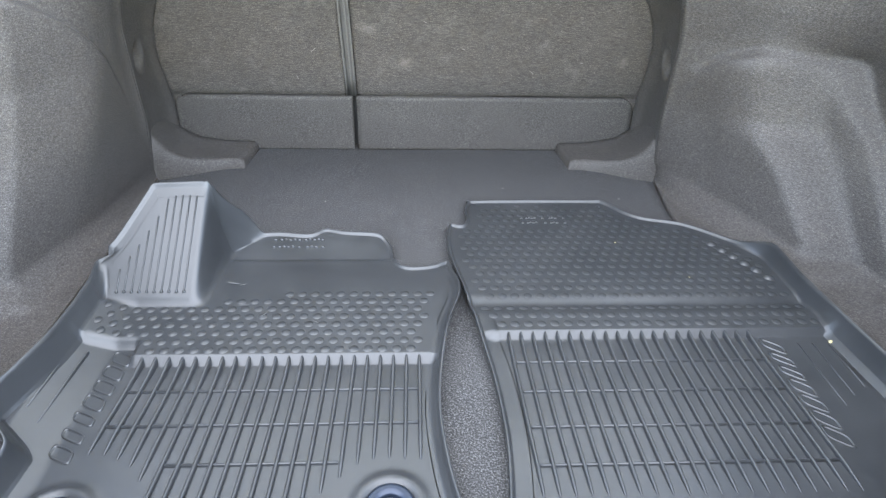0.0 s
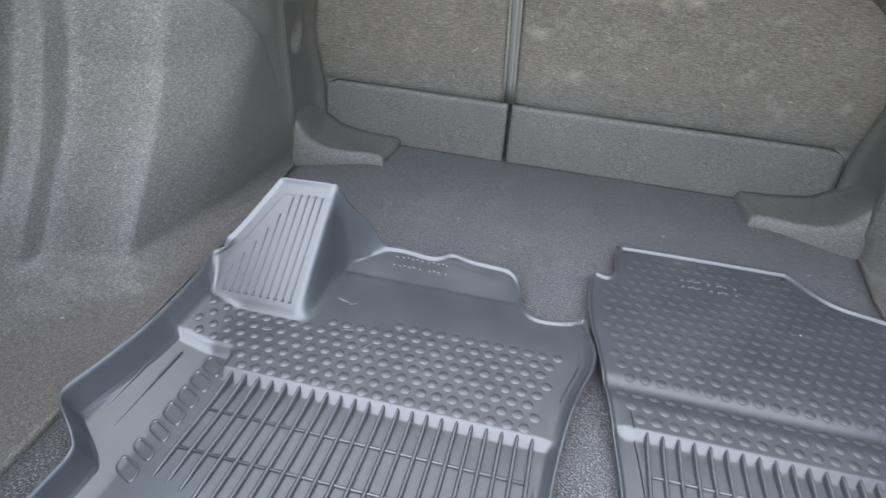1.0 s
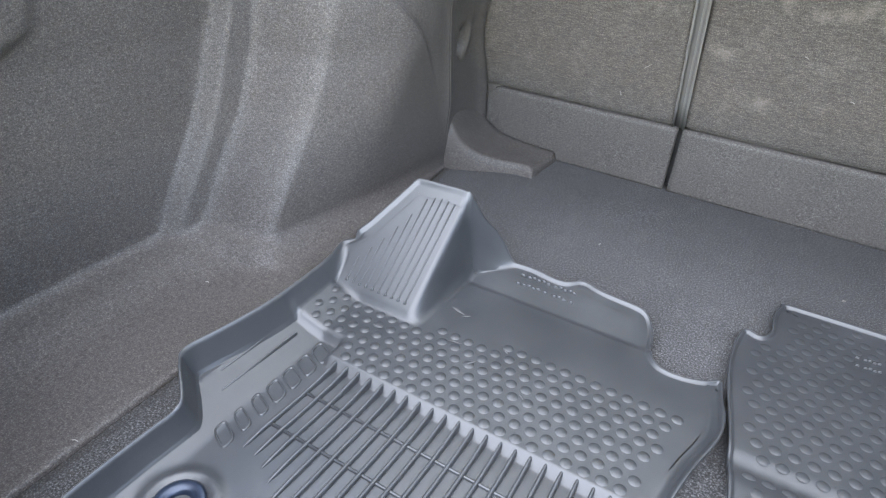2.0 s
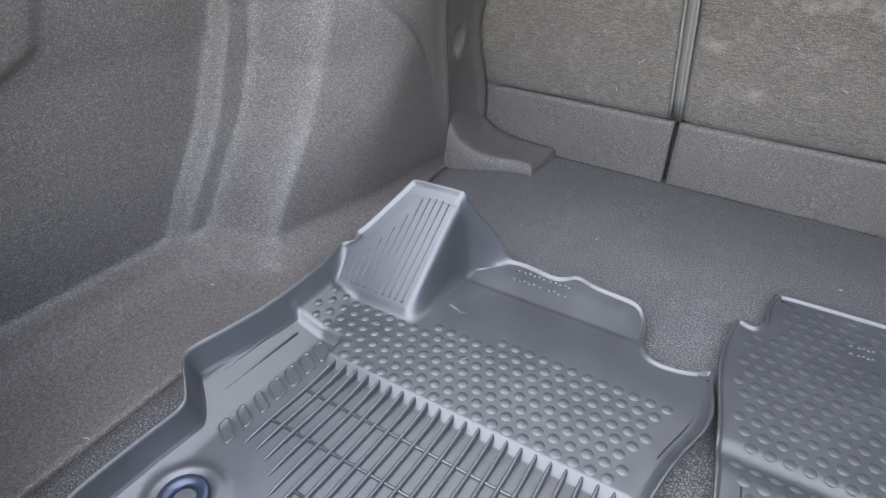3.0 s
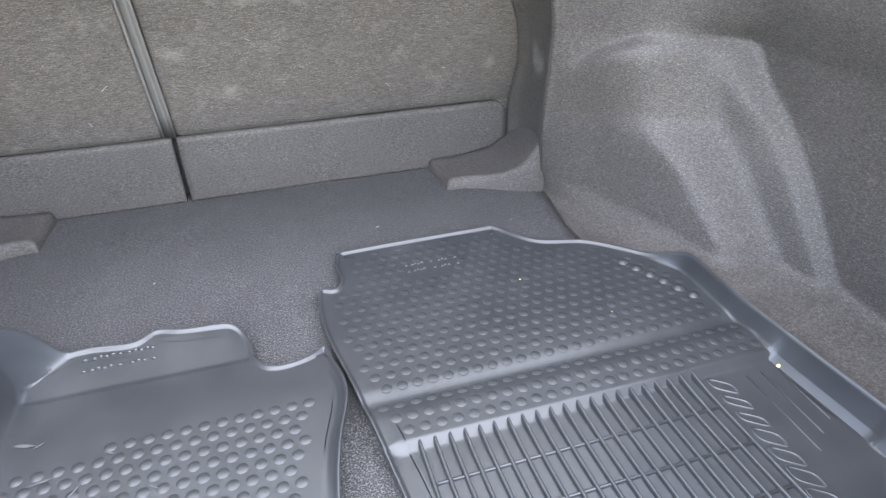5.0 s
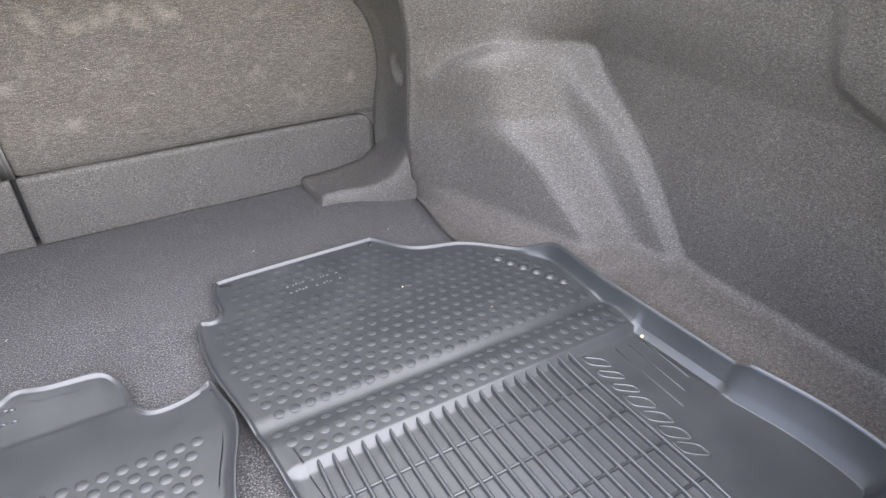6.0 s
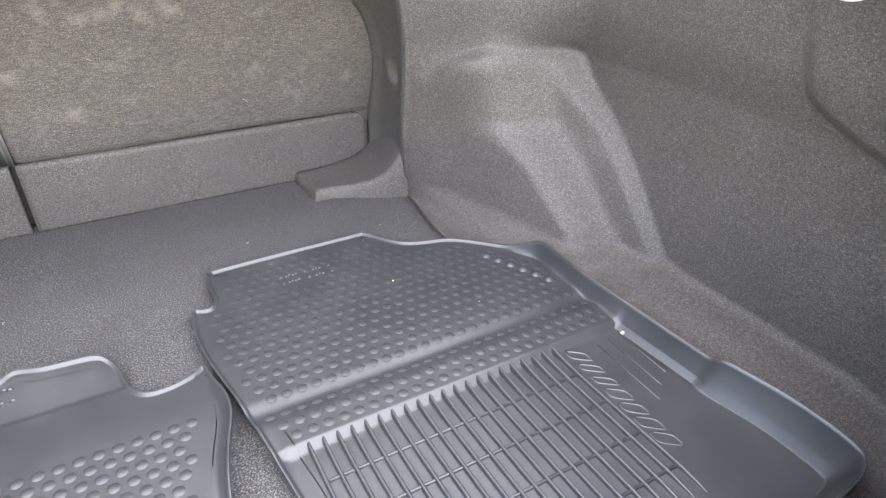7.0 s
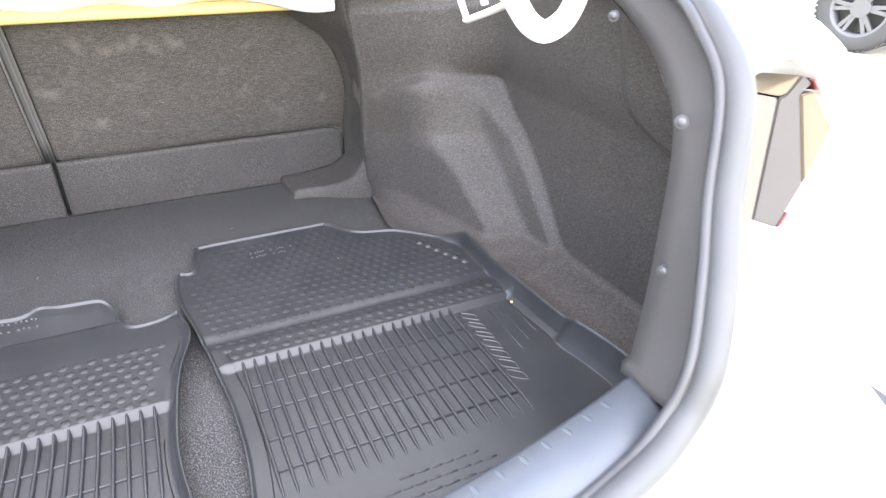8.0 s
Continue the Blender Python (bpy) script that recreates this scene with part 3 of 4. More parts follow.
def rib_mesh(length, fin, rise):
    """A moulded rib along -y from its tall end at the riser to a tapered tip."""
    ys = np.array([0.004, 0.0, -0.010, -0.024, -0.05, -length * 0.55, -length + 0.03, -length + 0.008, -length])
    hs = np.array([fin, fin, fin - 0.35 * (fin - rise), rise + 0.28 * (fin - rise), rise, rise, rise, rise * 0.55, 0.0005])
    ws = np.array([0.0021, 0.0021, 0.0022, 0.0022, 0.0023, 0.0023, 0.0022, 0.0018, 0.0009])
    g = []
    for y, h, w in zip(ys, hs, ws):
        g.append([(-w, y, -0.001), (-w * 0.85, y, h * 0.62), (-w * 0.42, y, h * 0.96), (w * 0.42, y, h * 0.96), (w * 0.85, y, h * 0.62), (w, y, -0.001)])
    g = np.array(g)
    n, k = g.shape[:2]
    idx = np.arange(n * k).reshape(n, k)
    quads = np.stack([idx[:-1, :-1], idx[1:, :-1], idx[1:, 1:], idx[:-1, 1:]], -1).reshape(-1, 4)
    return mesh_of(g.reshape(-1, 3), quads)


def bump_mesh(r, h):
    v, f = [(0, 0, h)], []
    for i, (rr, hh) in enumerate(((0.55, 0.80), (0.85, 0.38), (1.08, -0.12))):
        for j in range(10):
            a = 2 * math.pi * (j + 0.5 * (i % 2)) / 10
            v.append((r * rr * math.cos(a), r * rr * math.sin(a), h * hh))
    f += [(0, 1 + j, 1 + (j + 1) % 10) for j in range(10)]
    for i in range(2):
        for j in range(10):
            a, b, c, e = 1 + i * 10 + j, 1 + i * 10 + (j + 1) % 10, 11 + i * 10 + (j + 1) % 10, 11 + i * 10 + j
            f.append((a, e, c, b))
    return v, f


def bar_mesh(length, w, h, axis=0):
    """A low rounded bar about the origin, along x or y."""
    a, b = length / 2, w / 2
    prof = [(-b, -0.001), (-b * 0.8, h * 0.7), (-b * 0.35, h), (b * 0.35, h), (b * 0.8, h * 0.7), (b, -0.001)]
    v, f = [], []
    for s, k in ((-a - b, 0.1), (-a, 1.0), (a, 1.0), (a + b, 0.1)):
        for p, q in prof:
            pt = (s, p * (0.3 + 0.7 * k), q * k if q > 0 else q)
            v.append(pt if axis == 0 else (-pt[1], pt[0], pt[2]))
    for i in range(3):
        for j in range(5):
            f.append((i * 6 + j, (i + 1) * 6 + j, (i + 1) * 6 + j + 1, i * 6 + j + 1))
    return mesh_of(v, f)


def letter_bar(w, h, line, slant):
    """A raised plain slanted frame of a letter's size, not a letter."""
    v, f = [], []
    n = 20
    ring = []
    for i in range(n):
        a = 2 * math.pi * (i + 0.5) / n
        c, s = math.cos(a), math.sin(a)
        p = 0.5
        ring.append((math.copysign(abs(c) ** p, c), math.copysign(abs(s) ** p, s)))
    for o, z in ((0.0, -0.0005), (0.2, 0.0016), (0.8, 0.0016), (1.0, -0.0005)):
        for c, s in ring:
            v.append(((w - line * o) * c, (h - line * o) * s + slant * (w - line * o) * c, z))
    for k in range(3):
        for i in range(n):
            f.append((k * n + i, k * n + (i + 1) % n, (k + 1) * n + (i + 1) % n, (k + 1) * n + i))
    return mesh_of(v, f)


def place(name, me, parent, x, y, z, material=RUBBER, rz=0.0, rx=0.0):
    ob = part(name, me, material, parent)
    ob.location = (x, y, z)
    ob.rotation_euler = (rx, 0, rz)
    return ob


def z_at(fun, x, y, d=0.05):
    return float(fun(np.array([x]), np.array([y]), np.array([d]))[0])


def in_line(line, x, y, margin):
    """Whether a point lies inside an outline by a margin."""
    nxt = np.roll(line, -1, axis=0)
    hit = (line[:, 1] > y) != (nxt[:, 1] > y)
    with np.errstate(divide='ignore', invalid='ignore'):
        c = hit & (x < (nxt[:, 0] - line[:, 0]) * (y - line[:, 1]) / (nxt[:, 1] - line[:, 1]) + line[:, 0])
    return c.sum() % 2 == 1 and np.hypot(line[:, 0] - x, line[:, 1] - y).min() > margin


def add_bumps(mat, spots, fun, near_count, rise):
    v, f = bump_mesh(0.0058, rise)
    one = mesh_of(v, f)
    for x, y in spots[:near_count]:
        place("bump", one, mat, x, y, z_at(fun, x, y))
    if spots[near_count:]:
        V, F = [], []
        for x, y in spots[near_count:]:
            z, o = z_at(fun, x, y), len(V)
            V += [(a + x, b + y, c + z) for a, b, c in v]
            F += [tuple(o + i for i in q) for q in f]
        tagged(part("bump_rest", mesh_of(V, F), RUBBER, mat), kind="stuff")


# driver's mat, with the foot rest
mat = thing("floor_mat", (0, 0, 0), "black moulded rubber floor mat with raised foot rest", "floor mat", group="rubber floor mats")
me, _ = mat_sheet(OUT_1, height_1)
part("sheet", me, RUBBER, mat)
PITCH = 0.01482
for i in range(22):
    x = -0.306 + PITCH * i
    end = [0.524, 0.523, 0.517, 0.509, 0.493][i] if i < 5 else 0.44
    if x > -0.10:
        end = np.interp(x, [-0.10, -0.085, -0.07, -0.055, -0.035, 0.02], [0.455, 0.475, 0.492, 0.507, 0.515, 0.511])
    place("rib", rib_mesh(0.647 - end, 0.0100, 0.0046), mat, x, 0.647, 0.010, rz=-0.065 * (1 - i / 21))
for y, x0, x1 in ((0.605, -0.309, 0.004), (0.558, -0.312, 0.004), (0.510, -0.238, -0.075)):
    place("cross_bar", bar_mesh(x1 - x0, 0.0035, 0.0026), mat, (x0 + x1) / 2, y, 0.010)
spots = []
for k in range(8):
    y = 0.6595 + 0.0150 * k
    for j in range(-1, 30):
        x = 0.012 - 0.0165 * j + (0.00825 if k % 2 else 0)
        lo = -0.312 if k < 2 else (-0.384 if k < 6 else -0.24 + 0.07 * (k == 7))
        if lo < x < 0.004 + 0.003 * k and rest_height(np.array([x]), np.array([y]))[0] < 0.001:
            spots.append((x, y))
add_bumps(mat, spots, height_1, 300, 0.0012)
for i, top in enumerate((0.778, 0.792, 0.805, 0.821, 0.838, 0.858, 0.862, 0.863, 0.863, 0.862)):
    x = -0.372 + 0.0092 * i
    yb = 0.756
    za, zb = z_at(height_1, x, yb), z_at(height_1, x, top)
    tilt = math.atan2(zb - za, top - yb)
    n = (top - yb) / math.cos(tilt)
    place("rest_rib", bar_mesh(n, 0.0022, 0.0011, axis=1), mat, x, (yb + top) / 2, (za + zb) / 2 + 0.0002, rx=tilt)
    place("rib_tip", mesh_of(*bump_mesh(0.0022, 0.0030)), mat, x, yb - 0.002, z_at(height_1, x, yb - 0.002))
for x, y0, y1 in ((-0.388, 0.661, 0.573), (-0.372, 0.660, 0.558)):
    place("line", bar_mesh(y0 - y1, 0.0024, 0.0019, axis=1), mat, x, (y0 + y1) / 2, z_at(height_1, x, 0.62), rz=-0.05)
for i, h in enumerate((0.0095, 0.0095, 0.009, 0.0095, 0.007, 0.007, 0.0085)):
    place("letter_bar", letter_bar(0.0125, h, 0.0026, -0.45), mat, -0.333 - 0.001 * i, 0.657 - 0.0219 * i, 0.0102)
for k, (y, spans) in enumerate(((0.896, (5, 22, 5, 20, 5)), (0.881, (4, 24, 8, 18, 4)))):
    x = -0.203
    for n in spans:
        for j in range(max(1, n // 5)):
            place("text_bar", bar_mesh(0.0030, 0.0030, 0.0022), mat, x + 0.0062 * j, y + 0.0018 * (j % 2), z_at(height_1, x + 0.0062 * j, y) + 0.0006, RUBBER)
        x += n / 1000 + 0.004
for ex, ey in EYELETS:
    ring = part("eyelet", bmesh.new(), STEEL, mat, "blued steel eyelet")
    b = bmesh.new()
    prof = [(0.0225, 0.000), (0.0225, 0.0035), (0.020, 0.0050), (0.0135, 0.0035), (0.011, 0.0010), (0.0105, -0.006)]
    rows = [[b.verts.new((r * math.cos(a), r * math.sin(a), z)) for a in np.linspace(0, 2 * math.pi, 32, endpoint=False)] for r, z in prof]
    for p, q in zip(rows, rows[1:]):
        for i in range(32):
            b.faces.new((p[i], p[(i + 1) % 32], q[(i + 1) % 32], q[i])).smooth = True
    b.to_mesh(ring.data)
    b.free()
    ring.location = (ex, ey, 0.0095)

# passenger's mat
mat = thing("floor_mat", (0, 0, 0), "black moulded rubber floor mat with dimpled front and ribbed pan", "floor mat", group="rubber floor mats")
me, line_2 = mat_sheet(OUT_2, height_2, band=0.022)
part("sheet", me, RUBBER, mat)
rib = rib_mesh(0.219, 0.0085, 0.0046)
for i in range(21):
    place("rib", rib, mat, 0.114 + 0.01490 * i, 0.686, 0.010, rz=0.018 + 0.0012 * i)
for y in (0.644, 0.598, 0.549, 0.502):
    place("cross_bar", bar_mesh(0.300, 0.0035, 0.0026), mat, 0.118 + 0.150 + 0.02 * (0.65 - y), y, 0.010)
spots = []
for k in range(19):
    y = 0.704 + 0.0166 * k if k < 3 else 0.763 + 0.0172 * (k - 3)
    for j in range(30):
        x = 0.074 + 0.0166 * j + (0.0083 if k % 2 else 0)
        if in_line(line_2, x, y, 0.017) and not (y > 0.95 and 0.17 < x < 0.24 and y < 0.985):
            spots.append((x, y))
add_bumps(mat, spots, height_2, 300, 0.0009)
big = mesh_of(*bump_mesh(0.0072, 0.0030))
for i in range(6):
    x, y = 0.452 + 0.0085 * i, 0.893 - 0.0185 * i
    place("bump", big, mat, x, y, z_at(height_2, x, y, 0.02) + 0.001)
for x, y0, y1 in ((0.469, 0.672, 0.573), (0.4875, 0.673, 0.588), (0.507, 0.670, 0.600)):
    place("line", bar_mesh(y0 - y1, 0.0018, 0.0012, axis=1), mat, x, (y0 + y1) / 2, 0.0101)
for i, h in enumerate((0.0085, 0.007, 0.007, 0.0095, 0.009, 0.0095, 0.0095)):
    place("letter_bar", letter_bar(0.0118, h, 0.0026, -0.75), mat, 0.435 - 0.0002 * i, 0.667 - 0.0228 * i, 0.0101)
for k, (y, spans) in enumerate(((0.976, (4, 22, 8, 18, 4)), (0.961, (4, 24, 6, 18, 4)))):
    x = 0.174
    for n in spans:
        for j in range(max(1, n // 5)):
            place("text_bar", bar_mesh(0.0026, 0.0013, 0.0024), mat, x + 0.0045 * j, y + 0.0015 * (j % 2), z_at(height_2, x, y), RUBBER_TEXT_LIT)
        x += n / 1000 + 0.004
for y, x0, x1 in ((0.440, 0.235, 0.325), (0.426, 0.215, 0.345), (0.413, 0.225, 0.335)):
    x = x0
    while x < x1:
        n = random.uniform(0.006, 0.016)
        place("text_bar", bar_mesh(n, 0.003, 0.0012), mat, x + n / 2, y, 0.0101)
        x += n + 0.005
# dried smears on the driver's mat and lint on the carpet
SMEAR = moulded("dried dirt", (0.030, 0.031, 0.032), 0.8, 0.3, 0.05)


def smear(length, width, seed):
    """A thin ragged flake."""
    rnd = random.Random(seed)
    n = 14
    v = [(0, 0, 0.0006)] + [(length * math.cos(2 * math.pi * i / n) * rnd.uniform(0.55, 1.1), width * math.sin(2 * math.pi * i / n) * rnd.uniform(0.4, 1.2), 0.0) for i in range(n)]
    return mesh_of(v, [(0, i + 1, (i + 1) % n + 1) for i in range(n)])


for i, (x, y, a, l, w) in enumerate(((-0.237, 0.790, -0.3, 0.011, 0.0025), (-0.225, 0.786, 0.5, 0.007, 0.0018), (-0.215, 0.741, 0.2, 0.010, 0.0018), (-0.160, 0.757, -0.4, 0.006, 0.0015),
                                     (-0.300, 0.716, 0.1, 0.009, 0.0022), (-0.185, 0.722, 0.9, 0.008, 0.0014), (-0.120, 0.708, -0.6, 0.007, 0.0012))):
    c = part("dirt_smear", smear(l, w, i), SMEAR)
    c.location, c.rotation_euler = (x, y, z_at(height_1, x, y) + 0.0012), (0, 0, a)
    tagged(c, "pale dried dirt smear on the rubber mat", "dirt smear", group="dirt smears on the mat")
LINT = moulded("lint", (0.17, 0.16, 0.15), 0.9, 0.2, 0.05)
for i, (x, z, a, l) in enumerate(((-0.178, 0.205, -0.7, 0.006), (-0.215, 0.150, 1.2, 0.004), (0.09, 0.210, 0.2, 0.003), (0.31, 0.185, 0.1, 0.003), (0.22, 0.165, 0.8, 0.004), (0.02, 0.26, 0.4, 0.003))):
    c = part("lint_thread", tube([(-l, 0, 0), (0, -0.0006, 0.0004), (l, 0, 0)], 0.0004, 6), LINT)
    c.location, c.rotation_euler = (x, seat_y(z) - 0.002, z), (0, a, 0)
    tagged(c, "short pale lint thread caught on the seat carpet", "lint", group="lint threads on the seats")
for i, (x, y, a, l) in enumerate(((-0.535, 0.68, 0.4, 0.002), (-0.52, 0.735, 1.0, 0.002), (-0.45, 0.45, 0.3, 0.003), (0.16, 1.10, 0.3, 0.002), (-0.15, 1.05, 1.1, 0.002), (0.36, 1.06, 0.6, 0.002))):
    c = part("lint_thread", tube([(-l, 0, 0), (0, 0.0004, 0.0006), (l, 0, 0)], 0.0005, 6), LINT)
    c.location, c.rotation_euler = (x, y, 0.0068 if abs(x) > 0.445 else 0.0018), (0, 0, a)
    tagged(c, "short pale lint thread lying on the carpet", "lint", group="lint threads on the carpet")
# crumbs that lie on the mat
for x, y, r in ((0.3055, 0.899, 0.0011), (0.382, 0.802, 0.0011), (0.512, 0.674, 0.0026)):
    v, f = bump_mesh(r, r * 0.9)
    c = part("crumb", mesh_of(v, f), CRUMB)
    c.location = (x, y, z_at(height_2, x, y) + 0.0003)
    tagged(c, "tiny pale yellow crumb lying on the rubber mat", "crumb", group="crumbs on the mat")


# ---- sill, opening trim and seal ----
def sill_in(x):
    return 0.283 + 0.060 * (x / 0.42) ** 2


def sill_out(x):
    return 0.215 + 0.062 * (x / 0.42) ** 2


sill = thing("door_sill", (0, 0, 0), "grey ribbed plastic scuff plate on the trunk sill", "scuff plate", kind="structure")
xs = np.linspace(-0.43, 0.43, 80)
g = []
for x in xs:
    a, b = sill_in(x), sill_out(x)
    g.append([(x, a + 0.018, -0.02), (x, a + 0.004, 0.14), (x, a, 0.160), (x, a - 0.006, 0.166), (x, a * 0.5 + b * 0.5, 0.168), (x, b + 0.006, 0.160), (x, b, 0.150), (x, b - 0.002, 0.13)])
part("plate", shell(np.array(g), (0, -0.004, -0.006), flip=False), SCUFF, sill)
for x in np.arange(-0.3985, 0.40, 0.0245):
    a, b = sill_in(x), sill_out(x)
    place("rib", bar_mesh(0.022, 0.0060, 0.0007, axis=1), sill, x, a - 0.022, 0.1662, SCUFF, rz=0.85 * x)

SEALLINE = [(0.0, 0.205, 0.150), (0.20, 0.218, 0.152), (0.36, 0.252, 0.158), (0.418, 0.268, 0.178), (0.442, 0.276, 0.220), (0.468, 0.305, 0.274), (0.496, 0.343, 0.331), (0.518, 0.376, 0.410),
            (0.535, 0.425, 0.447), (0.56, 0.49, 0.470), (0.585, 0.60, 0.492), (0.60, 0.75, 0.505), (0.60, 0.92, 0.51), (0.60, 1.08, 0.515)]
for sx in (1, -1):
    t = thing("opening_trim", (0, 0, 0), "grey felt-lined trim round the trunk opening with push clips", "trim", group="opening trims", kind="structure")
    inner, outer = smooth_line(INNER, 10), smooth_line(SEALLINE[3:-1], 10)
    k = 60
    pick = lambda p: np.stack([np.interp(np.linspace(0, 1, k), np.linspace(0, 1, len(p)), p[:, c]) for c in range(3)], 1)
    a, b = pick(inner) + np.array((-0.008, 0.006, 0.0)), pick(outer)
    b[:, 2] = np.maximum(b[:, 2], 0.160)
    a2 = a + np.array((0.012, 0.012, 0.0))
    a3 = a + np.array((0.13, 0.02, 0.012))
    g = np.stack([b, b * 0.7 + a * 0.3, b * 0.35 + a * 0.65, a, a2, a3], 1) * np.array((sx, 1, 1))
    part("panel", shell(blur(g, 1), (0.004 * sx, 0.0, -0.002), flip=sx > 0), PILLAR, t)
    for cx, cy, cz in ((0.475, 0.3705, 0.252), (0.4875, 0.399, 0.384), (0.545, 0.575, 0.4395)):
        bm = bmesh.new()
        bmesh.ops.create_uvsphere(bm, u_segments=16, v_segments=8, radius=0.0046, matrix=Matrix.Diagonal((0.55, 1, 1, 1)))
        bmesh.ops.create_cone(bm, cap_ends=True, segments=20, radius1=0.0062, radius2=0.0056, depth=0.004, matrix=Matrix.Translation((0.002, 0, 0)) @ Matrix.Rotation(radians(90), 4, 'Y'))
        c = part("push_clip", bm, CHROME, t, "pale push clip")
        c.location, c.rotation_euler = ((cx - 0.003) * sx, cy, cz), (0, 0, radians(25) * sx if sx > 0 else radians(180 - 25))
full = [(-x, y, z) for x, y, z in SEALLINE[:0:-1]] + SEALLINE
seal = thing("weather_seal", (0, 0, 0), "dark grey rubber weather seal round the trunk opening", "seal", kind="structure")
part("bulb", tube(full, 0.0135, 12), SEAL, seal)
for inset, back in ((0.006, 0.004), (0.012, 0.009)):
    lip = [(x - math.copysign(inset * min(1, abs(x) / 0.3), x), y + back, z + 0.002 + (0.012 - 0.03 * abs(x)) * (z < 0.17)) for x, y, z in full]
    part("lip", tube(lip, 0.0055, 8), SEAL, seal)


# ---- car body round the opening ----
body = thing("car_body", (0, 0, 0), "white painted rear body of the car round the open trunk", "car body")
path = smooth_line(SEALLINE, 6)
for sx in (1, -1):
    g = []
    for p in path:
        lift = p[2]
        ys = p[1]
        w = 0.80
        row = [p + np.array((0.0, 0.0, -0.014)), p + np.array((0.012, -0.014, -0.004)), p + np.array((0.05, -0.03, 0.004)),
               np.array((max(p[0] + 0.10, 0.25), ys - 0.045, lift + 0.002)), np.array((max(0.74, p[0] + 0.13), ys - 0.05, lift - 0.03)),
               np.array((w, ys - 0.02, lift - 0.10)), np.array((w + 0.01, ys, -0.35))]
        g.append(row)
    g = np.array(g)
    low = []
    for row, p in zip(g, path):
        if 0.23 <= p[2] < 0.435:  # recess behind the lamp
            row = np.array([p + np.array((0, 0, -0.014)), p + np.array((0.012, -0.014, -0.004)), p + np.array((0.03, 0.02, 0)), (0.60, 0.47, p[2]), (0.70, 0.48, p[2]), (0.82, 0.47, p[2]), (0.87, 0.50, -0.35)])
        if p[2] < 0.23:  # bumper, where the opening runs across
            x = p[0]
            row = np.array([p + np.array((0, 0, -0.014)), p + np.array((0, -0.014, -0.008)), (x * 1.1, p[1] - 0.05, p[2] - 0.02), (x * 1.25, p[1] - 0.11, p[2] - 0.03),
                            (x * 1.5, p[1] - 0.14, p[2] - 0.10), (x * 1.8, p[1] - 0.14, p[2] - 0.25), (x * 1.9, p[1] - 0.10, -0.35)])
        low.append(row)
    g = blur(np.array(low), 2) * np.array((sx, 1, 1))
    part("quarter_panel", shell(g, (0, 0, -0.003), flip=sx > 0), WHITE, body)


def lamp_lens(points, depth, tilt, bevel=0.003):
    b = bmesh.new()
    f = [b.verts.new((x, 0.40 + tilt * (x - 0.60), z)) for x, z in points]
    k = [b.verts.new((x + 0.01, 0.40 + depth + tilt * (x - 0.60), z - 0.01)) for x, z in points]
    b.faces.new(f)
    b.faces.new(k[::-1])
    n = len(f)
    for i in range(n):
        b.faces.new((f[(i + 1) % n], f[i], k[i], k[(i + 1) % n]))
    bmesh.ops.recalc_face_normals(b, faces=b.faces)
    bmesh.ops.bevel(b, geom=list(b.edges), offset=bevel, segments=2, affect='EDGES')
    return b


LENS_RED = paint("red lamp lens", (0.10, 0.005, 0.007), 0.1, 0.8)
LENS_PALE = paint("pale lamp housing", (0.095, 0.083, 0.070), 0.6)
LENS_GREY = paint("grey lamp housing", (0.045, 0.040, 0.040), 0.6)
LENS_BEIGE = paint("amber reflector", (0.105, 0.078, 0.052), 0.5)
lamp = thing("tail_lamp", (0, 0, 0), "tail lamp with pale housing, grey flank and red lens tips", "tail lamp")
part("housing", lamp_lens([(0.555, 0.4005), (0.575, 0.398), (0.6015, 0.392), (0.618, 0.2605), (0.612, 0.258), (0.575, 0.254)], 0.05, 0.0, 0.0015), LENS_PALE, lamp, "pale beige lamp housing")
part("cap", lamp_lens([(0.576, 0.3995), (0.596, 0.405), (0.625, 0.411), (0.6115, 0.395), (0.603, 0.3935)], 0.05, 0.0, 0.001), LENS_BEIGE, lamp, "pale beige cap")
part("flank", lamp_lens([(0.603, 0.391), (0.612, 0.394), (0.627, 0.4105), (0.636, 0.4065), (0.644, 0.401), (0.632, 0.3915), (0.681, 0.2905), (0.6605, 0.2435), (0.6195, 0.2605)], 0.05, 0.0, 0.0015), LENS_GREY, lamp, "grey lamp flank")
part("reflector", lamp_lens([(0.6335, 0.3915), (0.651, 0.393), (0.697, 0.351), (0.6825, 0.291)], 0.05, 0.0, 0.0015), LENS_BEIGE, lamp, "pale amber reflector")
part("lens", lamp_lens([(0.637, 0.4075), (0.647, 0.405), (0.659, 0.393), (0.652, 0.3945), (0.645, 0.4022)], 0.05, 0.0, 0.001), LENS_RED, lamp, "red lamp lens")
part("lens", lamp_lens([(0.669, 0.261), (0.6615, 0.2435), (0.668, 0.242), (0.676, 0.257)], 0.05, 0.0, 0.001), LENS_RED, lamp, "red lamp lens")

